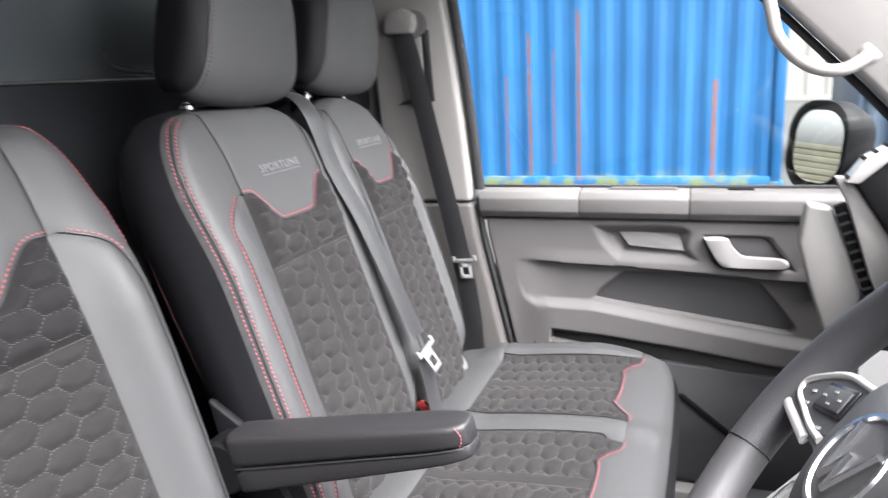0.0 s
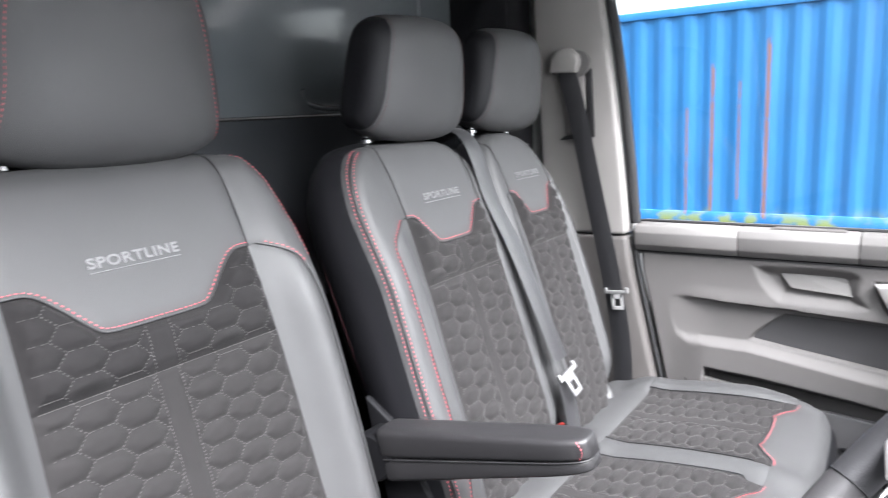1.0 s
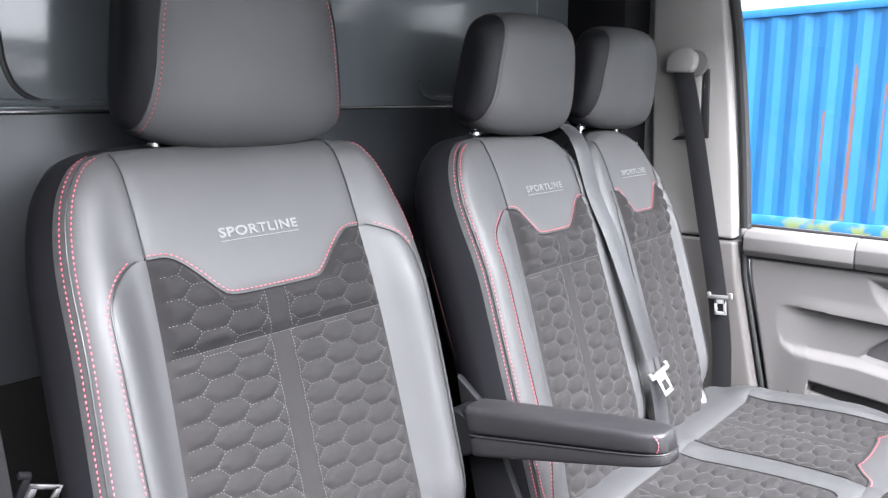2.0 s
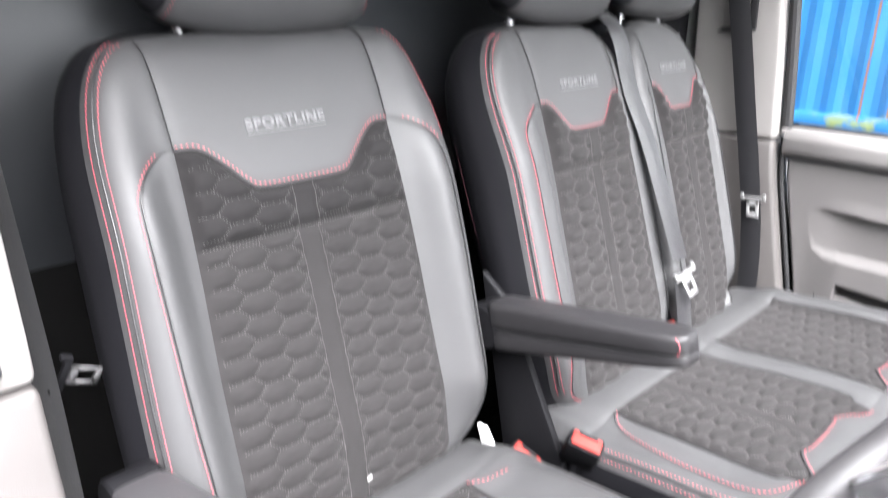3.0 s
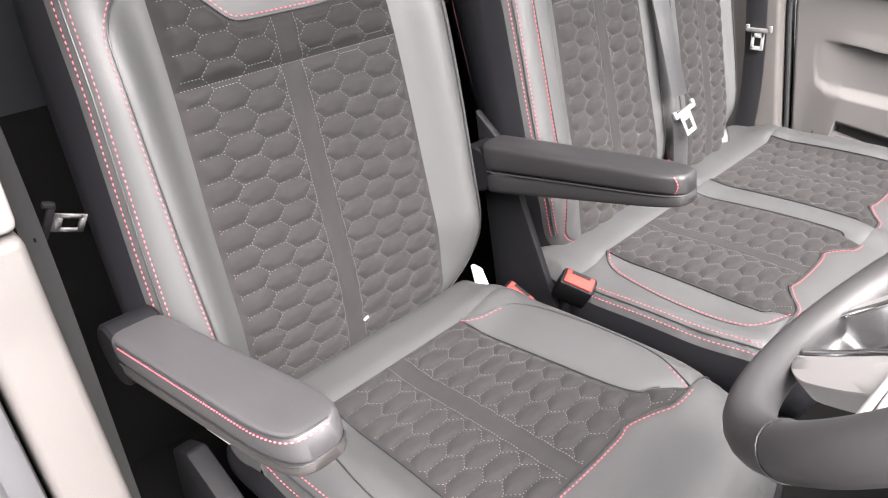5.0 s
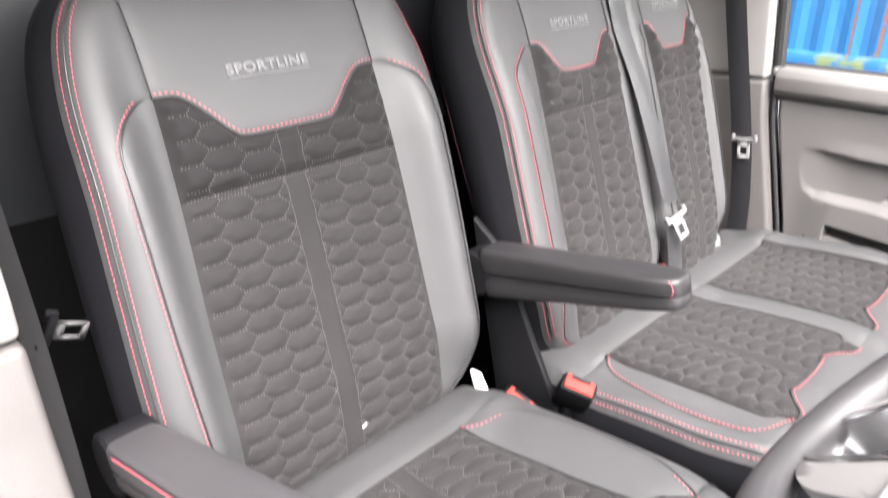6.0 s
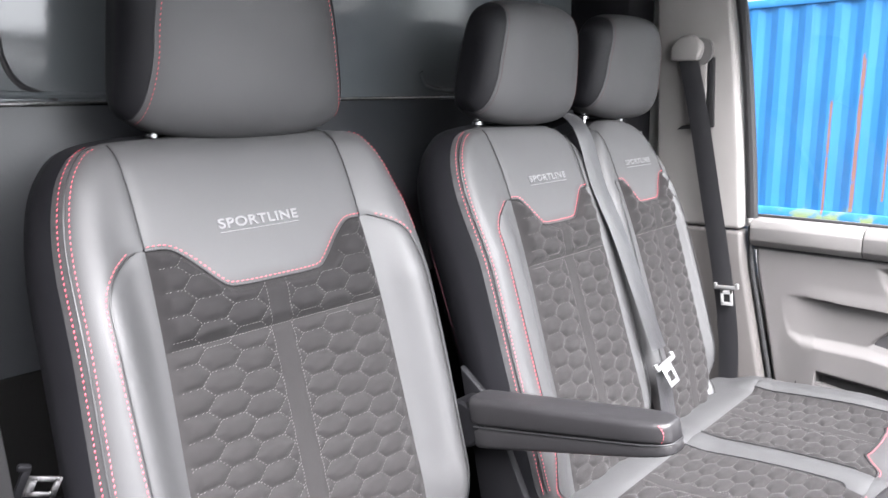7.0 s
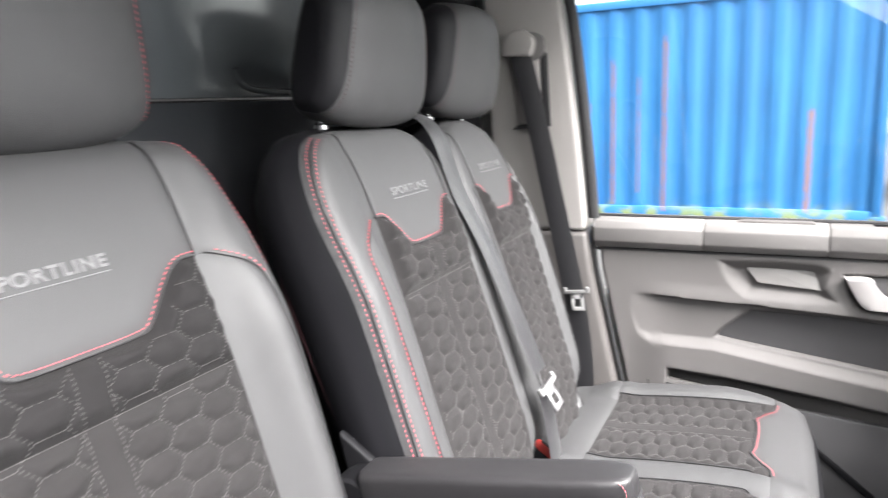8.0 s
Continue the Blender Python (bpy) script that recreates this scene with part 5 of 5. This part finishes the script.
def rounded_plate(outline, top, low, inset=0.96):
    ring = resample(smooth_line(list(outline) + [outline[0]], 5), 0.005, closed=True)
    c = ring.mean(0)
    return loft([[WM @ Vector((c[0] + k * (x - c[0]), c[1] + k * (y - c[1]), h)) for x, y in ring] for h, k in ((low, 0.97), (top - 0.004, 1.0), (top - 0.001, 0.985), (top, inset), (top + 0.0004, 0.5))])


# the lower spoke: two prongs round a chrome-lined opening
near_prong = [(-0.012, -0.166), (0.006, -0.160), (0.024, -0.150), (0.046, -0.133), (0.067, -0.110), (0.100, -0.067), (0.112, -0.044), (0.090, -0.034), (0.064, -0.052), (0.040, -0.088), (0.018, -0.122), (-0.004, -0.154)]
far_prong = [(-0.062, -0.172), (-0.076, -0.160), (-0.078, -0.130), (-0.066, -0.080), (-0.062, -0.034), (-0.052, -0.034), (-0.053, -0.090), (-0.068, -0.140), (-0.066, -0.156)]
part("spoke", rounded_plate(near_prong, 0.001, -0.016), SATIN, wheel, "satin silver lower spoke", sharp=50)
part("spoke", rounded_plate(far_prong, 0.001, -0.016), SATIN, wheel, "satin silver lower spoke", sharp=50)
hole = resample(smooth_line([(-0.012, -0.156), (-0.034, -0.168), (-0.054, -0.168), (-0.068, -0.154), (-0.066, -0.138), (-0.053, -0.094), (-0.050, -0.046), (0.052, -0.046), (0.040, -0.078), (0.016, -0.116), (-0.012, -0.156)], 5), 0.005, closed=True)
hole_mid = hole.mean(0)
well = loft([[WM @ Vector((hole_mid[0] + k * (x - hole_mid[0]), hole_mid[1] + k * (y - hole_mid[1]), h)) for x, y in hole] for h, k in ((-0.034, 0.72), (-0.026, 0.90), (-0.002, 1.0))], caps=False)
part("spoke_well", well, CHROME, wheel, "chrome-lined opening in the lower spoke", sharp=60)
part("well_edge", tube([WM @ Vector((x, y, 0.0012)) for x, y in hole], 0.0016, 8, closed=True, up=W_N), CHROME, wheel, "bright chrome edge of the opening")
part("well_floor", rounded_plate([(hole_mid[0] + 0.9 * (x - hole_mid[0]), hole_mid[1] + 0.9 * (y - hole_mid[1])) for x, y in hole[::4]], -0.030, -0.040), MID_PLASTIC, wheel, "grey floor of the opening", sharp=50)
part("column", lathe([(0.030, -0.30), (0.055, -0.28), (0.060, -0.10), (0.050, -0.045), (0.030, -0.040)], WM, 24), DARK_PLASTIC, wheel, "dark grey column shroud")


# ---- belts ----
def strap(name, pts, wide, parent, across, thick=0.0013, label="black woven belt webbing"):
    """A flat woven strap through points, its width along the given direction."""
    p = smooth_line(pts, 10)
    w = Vector(across).normalized() * (wide / 2)
    rings = []
    for i in range(len(p)):
        d = Vector(p[min(i + 1, len(p) - 1)] - p[max(i - 1, 0)]).normalized()
        n = d.cross(w).normalized() * thick
        c = Vector(p[i])
        rings.append([c - w, c - w * 0.4 + n * 1.3, c + w * 0.4 + n * 1.3, c + w, c + w * 0.4 - n * 0.3, c - w * 0.4 - n * 0.3])
    return part(name, loft(rings), WEBBING, parent, label, sharp=50)


def tongue(parent, at, down, across, size=1.0, grip_mat=None, plate=None):
    """Latch plate: a pale grip bar and a steel plate with a slot."""
    z = -Vector(down).normalized()
    x = Vector(across).normalized()
    y = z.cross(x).normalized()
    x = y.cross(z)
    m = Matrix(((x.x, y.x, z.x, at[0]), (x.y, y.y, z.y, at[1]), (x.z, y.z, z.z, at[2]), (0, 0, 0, 1))) @ Matrix.Diagonal((size, size, size, 1))
    grip = part("tongue", box((0.056, 0.008, 0.010), m, 0.003), grip_mat or TONGUE, parent, "moulded belt tongue")
    for s in (-1, 1):
        part("plate_side", box((0.0075, 0.0025, 0.038), m @ Matrix.Translation((s * 0.0115, 0, -0.024)), 0.001), plate or STEEL, grip, "steel latch plate")
    part("plate_top", box((0.030, 0.0025, 0.012), m @ Matrix.Translation((0, 0, -0.011)), 0.001), plate or STEEL, grip)
    part("plate_end", box((0.030, 0.0025, 0.009), m @ Matrix.Translation((0, 0, -0.041)), 0.001), plate or STEEL, grip)
    for s in (-1, 1):
        part("grip_ear", box((0.009, 0.009, 0.016), m @ Matrix.Translation((s * 0.027, 0, 0.004)), 0.003), grip_mat or TONGUE, grip)
    return grip


TONGUE = material("pale grey plastic", (0.13, 0.13, 0.13), 0.4, vary=0.05)
mid_belt = thing("middle_seat_belt", (0.2, 0.27, 0.6), "black seat belt with steel tongue hanging between two backrests", "seat belt")
strap("webbing", MID_BELT, 0.046, mid_belt, (0.10, 1, 0.0))
tongue(mid_belt, (0.277, 0.248, 0.570), (0.50, 0.22, -1), (0.15, 1, 0.10))
strap("tail", [(0.268, 0.250, 0.570), (0.280, 0.258, 0.49), (0.290, 0.262, 0.41)], 0.046, mid_belt, (0.10, 1, 0))
part("guide", box((0.07, 0.05, 0.02), Matrix.Translation((0.0, 0.262, 1.035)) @ Matrix.Rotation(radians(-20), 4, "Y"), 0.006), BLACK_PLASTIC, mid_belt, "black belt guide")

far_belt = thing("far_seat_belt", (0.1, 0.74, 0.9), "black seat belt hanging on the pale door pillar", "seat belt")
strap("webbing", [(0.060, 0.738, 1.170), (0.082, 0.736, 1.09), (0.110, 0.735, 0.967), (0.136, 0.735, 0.843), (0.176, 0.733, 0.66), (0.199, 0.732, 0.533), (0.211, 0.732, 0.40), (0.213, 0.732, 0.10)], 0.050, far_belt, (1, 0.0, 0.2))
part("anchor_cover", prism([(0.018, 1.165), (0.090, 1.162), (0.100, 1.185), (0.098, 1.205), (0.070, 1.226), (0.040, 1.222), (0.020, 1.200)], "y", 0.722, 0.752, 0.008, 3), LIGHT_PLASTIC, far_belt, "pale cover of the belt anchor")
part("anchor_disc", lathe([(0.001, -0.008), (0.030, -0.008), (0.032, -0.004), (0.032, 0.008), (0.001, 0.008)], Matrix.Translation((0.088, 0.748, 1.185)) @ Matrix.Rotation(radians(90), 4, "X"), 28), LIGHT_GREY, far_belt)
# pale grey plate imitates bright sky reflected in the steel
tongue(far_belt, (0.197, 0.722, 0.612), (0.10, 0.0, -1), (1, 0, 0.05), 1.0, None, SILVER_GREY)

near_belt = thing("near_seat_belt", (0.1, -0.82, 0.9), "black seat belt with steel tongue beside the driver's seat", "seat belt")
strap("webbing", [(0.05, -0.850, 1.18), (0.07, -0.845, 1.0), (0.09, -0.840, 0.80), (0.10, -0.838, 0.68), (0.11, -0.838, 0.5), (0.12, -0.838, 0.10)], 0.048, near_belt, (0.95, 0.3, 0.1))
tongue(near_belt, (0.112, -0.822, 0.706), (0.10, 1.0, -0.40), (0.3, 0.20, 1.0), 0.82, BLACK_PLASTIC, CHROME)


def buckle(at, aim, turn):
    """A belt buckle on its stalk with a red release button."""
    m = Matrix.Translation(at) @ Vector(aim).to_track_quat("Z", "Y").to_matrix().to_4x4() @ Matrix.Rotation(radians(turn), 4, "Z")
    b = thing("belt_buckle", at, "black belt buckle with a red release button", "buckle", "belt buckles")
    body = part("body", box((0.030, 0.056, 0.070), m @ Matrix.Translation((0, 0, -0.036)), 0.006), BLACK_PLASTIC, b)
    part("release_button", box((0.022, 0.046, 0.006), m @ Matrix.Translation((0.0, 0, 0.0)), 0.003), BUCKLE_RED, b, "red release button")
    part("slot", box((0.005, 0.030, 0.003), m @ Matrix.Translation((0.0075, 0, 0.003)), 0.001), BLACK_PLASTIC, b)
    foot = m @ Vector((0, 0, -0.06))
    part("stalk", tube(smooth_line([tuple(foot), (foot.x - 0.02, foot.y, foot.z - 0.10), (foot.x - 0.05, foot.y, max(0.02, foot.z - 0.24))], 6), 0.010, 8), BLACK_PLASTIC, b)
    return b


buckle((0.285, -0.236, 0.396), (0.45, -0.30, 0.85), 40)
buckle((0.375, -0.205, 0.452), (0.45, -0.35, 0.82), 60)
buckle((0.262, 0.272, 0.435), (0.35, -0.15, 0.9), 5)

# ---- things beside the seats ----
tag_at = driver_pad.at(np.array([(0.006, 0.004)]))[0]
part("care_tag", box((0.003, 0.009, 0.004), Matrix.Translation(tag_at + np.array((0.003, 0, 0))) @ Matrix.Rotation(radians(20), 4, "X"), 0.001), SILVER_GREY, driver, "small pale sewn-in tag")
cover = part("side_cover", prism([(0.10, 0.02), (0.62, 0.02), (0.60, 0.16), (0.40, 0.24), (0.255, 0.34), (0.18, 0.37), (0.13, 0.34)], "y", -0.775, -0.745, 0.006), BLACK_PLASTIC, driver, "dark grey plastic side cover of the seat pedestal")
part("recliner_cover", prism([(0.14, 0.66), (0.20, 0.62), (0.345, 0.34), (0.36, 0.15), (0.25, 0.15), (0.20, 0.35)], "y", -0.195, -0.180, 0.005), BLACK_PLASTIC, bench, "black plastic hinge cover of the bench")
part("frame_gusset", prism([(0.175, 0.40), (0.195, 0.40), (0.235, 0.34), (0.20, 0.33)], "y", -0.235, -0.226, 0.002), WHITE_PAINT, driver, "pale metal bracket of the seat frame")


# ---- the yard outside ----
def container_paint():
    """Sun-bleached blue paint with rust runs and moss along the foot."""
    m = material("blue container paint", (0.005, 0.095, 0.258), 0.62, grain=0.3, grain_size=40, vary=0.22, vary_size=1.3)
    n, l = m.node_tree.nodes, m.node_tree.links
    b = n["Principled BSDF"]
    base = b.inputs["Base Color"].links[0].from_socket
    geo = n.new("ShaderNodeNewGeometry")
    xyz = n.new("ShaderNodeSeparateXYZ")
    l.new(geo.outputs["Position"], xyz.inputs["Vector"])

    def calc(op, a, c=None):
        k = n.new("ShaderNodeMath")
        k.operation = op
        for i, v in enumerate((a, c)):
            if v is None:
                continue
            if isinstance(v, (int, float)):
                k.inputs[i].default_value = v
            else:
                l.new(v, k.inputs[i])
        return k.outputs[0]

    def noise_at(scale, detail=4, stretch=(1, 1, 1)):
        mp = n.new("ShaderNodeMapping")
        mp.inputs["Scale"].default_value = stretch
        l.new(geo.outputs["Position"], mp.inputs["Vector"])
        t = n.new("ShaderNodeTexNoise")
        t.inputs["Scale"].default_value, t.inputs["Detail"].default_value = scale, detail
        l.new(mp.outputs["Vector"], t.inputs["Vector"])
        return t.outputs["Fac"]

    def ramp(v, lo, hi):
        r = n.new("ShaderNodeMapRange")
        r.interpolation_type = "SMOOTHSTEP"
        r.inputs["From Min"].default_value, r.inputs["From Max"].default_value = lo, hi
        l.new(v, r.inputs["Value"])
        return r.outputs["Result"]

    def over(a, mask, colour):
        mix = n.new("ShaderNodeMix")
        mix.data_type = "RGBA"
        l.new(mask, mix.inputs["Factor"])
        if hasattr(a, "links"):
            l.new(a, mix.inputs["A"])
        mix.inputs["B"].default_value = (*colour, 1)
        return mix.outputs["Result"]

    # chalky runs
    pale = ramp(noise_at(1.0, 5, (7, 7, 0.5)), 0.52, 0.75)
    colour = over(base, calc("MULTIPLY", pale, 0.45), (0.022, 0.163, 0.345))
    dark = ramp(noise_at(1.0, 5, (3, 3, 0.35)), 0.55, 0.80)
    colour = over(colour, calc("MULTIPLY", dark, 0.5), (0.008, 0.060, 0.205))
    # rust runs at the weld lines
    ragged = noise_at(1.0, 8, (20.0, 20.0, 7.0))
    total = None
    for x, lo, hi, w in ((-1.690, -0.40, 1.15, 0.016), (-1.392, -0.35, 1.66, 0.024), (-1.085, -0.2, 1.42, 0.014), (-0.779, -0.42, 1.92, 0.026), (0.790, -0.40, 1.0, 0.032), (-2.60, 0.1, 1.3, 0.014), (-3.22, -0.4, 1.5, 0.018), (-4.13, -0.3, 1.7, 0.018)):
        near = calc("SUBTRACT", 1.0, ramp(calc("ABSOLUTE", calc("SUBTRACT", xyz.outputs["X"], x)), w * 0.5, w * 1.5))
        tall = calc("MULTIPLY", ramp(xyz.outputs["Z"], lo, lo + 0.1), calc("SUBTRACT", 1.0, ramp(xyz.outputs["Z"], hi - 0.25, hi)))
        one = calc("MULTIPLY", near, tall)
        total = one if total is None else calc("MAXIMUM", total, one)
    rust = ramp(calc("MULTIPLY", total, calc("ADD", ragged, 0.12)), 0.42, 0.54)
    colour = over(colour, calc("MULTIPLY", rust, 0.92), (0.15, 0.062, 0.036))
    moss = calc("MULTIPLY", calc("SUBTRACT", 1.0, ramp(xyz.outputs["Z"], -0.42, -0.16)), ramp(noise_at(4.5, 6), 0.50, 0.60))
    colour = over(colour, moss, (0.13, 0.16, 0.045))
    l.new(colour, b.inputs["Base Color"])
    return m


BLUE = container_paint()
container = thing("shipping_container", (-4.5, 9.3, -0.5), "blue corrugated steel shipping container with rust runs and moss", "container")
X0, X1, PITCH = -10.66, 1.53, 0.305


def corrugated(x0, x1, y, z0, z1, pitch, depth, phase):
    line, x = [], x0
    k = math.floor((x0 - phase) / pitch)
    xs = []
    while True:
        s = phase + k * pitch
        for f, d in ((0.0, 0.0), (0.23, 0.0), (0.50, depth), (0.73, depth)):
            xs.append((s + f * pitch, y + d))
        k += 1
        if s > x1:
            break
    line = [(min(max(px, x0), x1), py) for px, py in xs if x0 - pitch < px < x1 + pitch]
    keep = [line[0]]
    for p in line[1:]:
        if p[0] > keep[-1][0] + 1e-4:
            keep.append(p)
    verts = [(px, py, z) for z in (z0, z1) for px, py in keep]
    n = len(keep)
    faces = [(i, i + 1, n + i + 1, n + i) for i in range(n - 1)]
    return mesh_of("corrugated_wall", verts, faces, smooth=False)


wall = part("corrugated_wall", corrugated(X0 + 0.08, X1 - 0.10, 8.10, -0.30, 2.08, PITCH, 0.022, -0.822), BLUE, container)
part("top_rail", span((X0, 8.085, 2.07), (X1, 8.16, 2.165), 0.008), BLUE, container)
part("bottom_rail", span((X0, 8.075, -0.44), (X1, 8.17, -0.29), 0.008), BLUE, container)
for x in (X0, X1 - 0.11):
    part("corner_post", span((x, 8.07, -0.44), (x + 0.11, 8.22, 2.165), 0.008), BLUE, container)
    for z in (-0.47, 2.07):
        part("corner_casting", span((x - 0.005, 8.062, z), (x + 0.14, 8.235, z + 0.118), 0.01), BLUE, container)
part("roof", span((X0, 8.16, 2.10), (X1, 10.5, 2.15), 0.005), BLUE, container)
part("far_wall", span((X0, 10.45, -0.44), (X1, 10.5, 2.12), 0.005), BLUE, container)
part("end_wall", span((X1 - 0.05, 8.2, -0.44), (X1 - 0.01, 10.48, 2.12), 0.005), BLUE, container)

TARMAC = material("tarmac", (0.04, 0.04, 0.038), 0.85, grain=1.0, grain_size=60, vary=0.25, vary_size=0.7)
structure("ground", prism([(-400, -400), (400, -400), (400, 400), (-400, 400)], "z", -0.6, -0.5, 0), TARMAC, "grey tarmac yard", "ground")

PALE_STEEL = material("cream painted steel", (0.36, 0.345, 0.32), 0.5, vary=0.12, vary_size=0.6)
shed = thing("storage_container", (6, 27, -0.5), "cream corrugated steel storage container behind the blue one", "container")
part("corrugated_wall", corrugated(2.6, 9.0, 26.0, -0.45, 2.3, 0.62, 0.06, 0.0), PALE_STEEL, shed)
part("top_rail", span((2.5, 25.97, 2.28), (9.1, 26.1, 2.42), 0.01), PALE_STEEL, shed)
part("bottom_rail", span((2.5, 25.97, -0.5), (9.1, 26.1, -0.34), 0.01), PALE_STEEL, shed)
part("corner_post", span((2.48, 25.96, -0.5), (2.66, 26.14, 2.42), 0.01), PALE_STEEL, shed)
part("corner_post", span((8.94, 25.96, -0.5), (9.12, 26.14, 2.42), 0.01), PALE_STEEL, shed)
part("roof", span((2.5, 26.1, 2.36), (9.1, 28.5, 2.41), 0.01), PALE_STEEL, shed)
dark_box = thing("dark_container", (4.3, 11, -0.5), "low dark blue steel container beside the blue one", "container")
DARK_BLUE = material("dark blue paint", (0.03, 0.05, 0.075), 0.5, vary=0.15, vary_size=0.8)
part("corrugated_wall", corrugated(2.60, 6.0, 10.0, -0.45, 0.75, 0.3, 0.04, 0.0), DARK_BLUE, dark_box)
part("roof", span((2.58, 9.98, 0.73), (6.0, 12.4, 0.80), 0.01), DARK_BLUE, dark_box)
part("end_wall", span((2.57, 10.0, -0.5), (2.62, 12.4, 0.74), 0.01), DARK_BLUE, dark_box)

# low hedge and stone wall along the yard, seen in the door mirror
STONE = material("weathered stone", (0.055, 0.053, 0.036), 0.85, grain=0.8, grain_size=12, vary=0.4, vary_size=1.6)
yard_wall = thing("yard_wall", (-22, 4, -0.5), "weathered low stone wall round the yard", "wall", kind="structure")
for k in range(9):
    part("course", span((-22.3, -14 + 0.02 * k, -0.5 + 0.19 * k), (-21.9 - 0.015 * k - 0.05 * (k % 2), 24, -0.32 + 0.19 * k), 0.02), STONE, yard_wall)

# unseen screen added beside the van to cut the low sky light
SCREEN_GREY = material("grey screen", (0.16, 0.165, 0.17), 0.55, vary=0.12, vary_size=0.8)
sky_screen = thing("sky_screen", (0, -9, -0.5), "unseen grey corrugated screen added to block low sky light", "building", kind="structure")
part("wall", corrugated(-12.0, 14.0, -9.0, -0.5, 3.6, 0.45, -0.04, 0.0), SCREEN_GREY, sky_screen)
part("top_edge", span((-12.0, -9.25, 3.55), (14.0, -8.90, 3.75), 0.02), SCREEN_GREY, sky_screen)
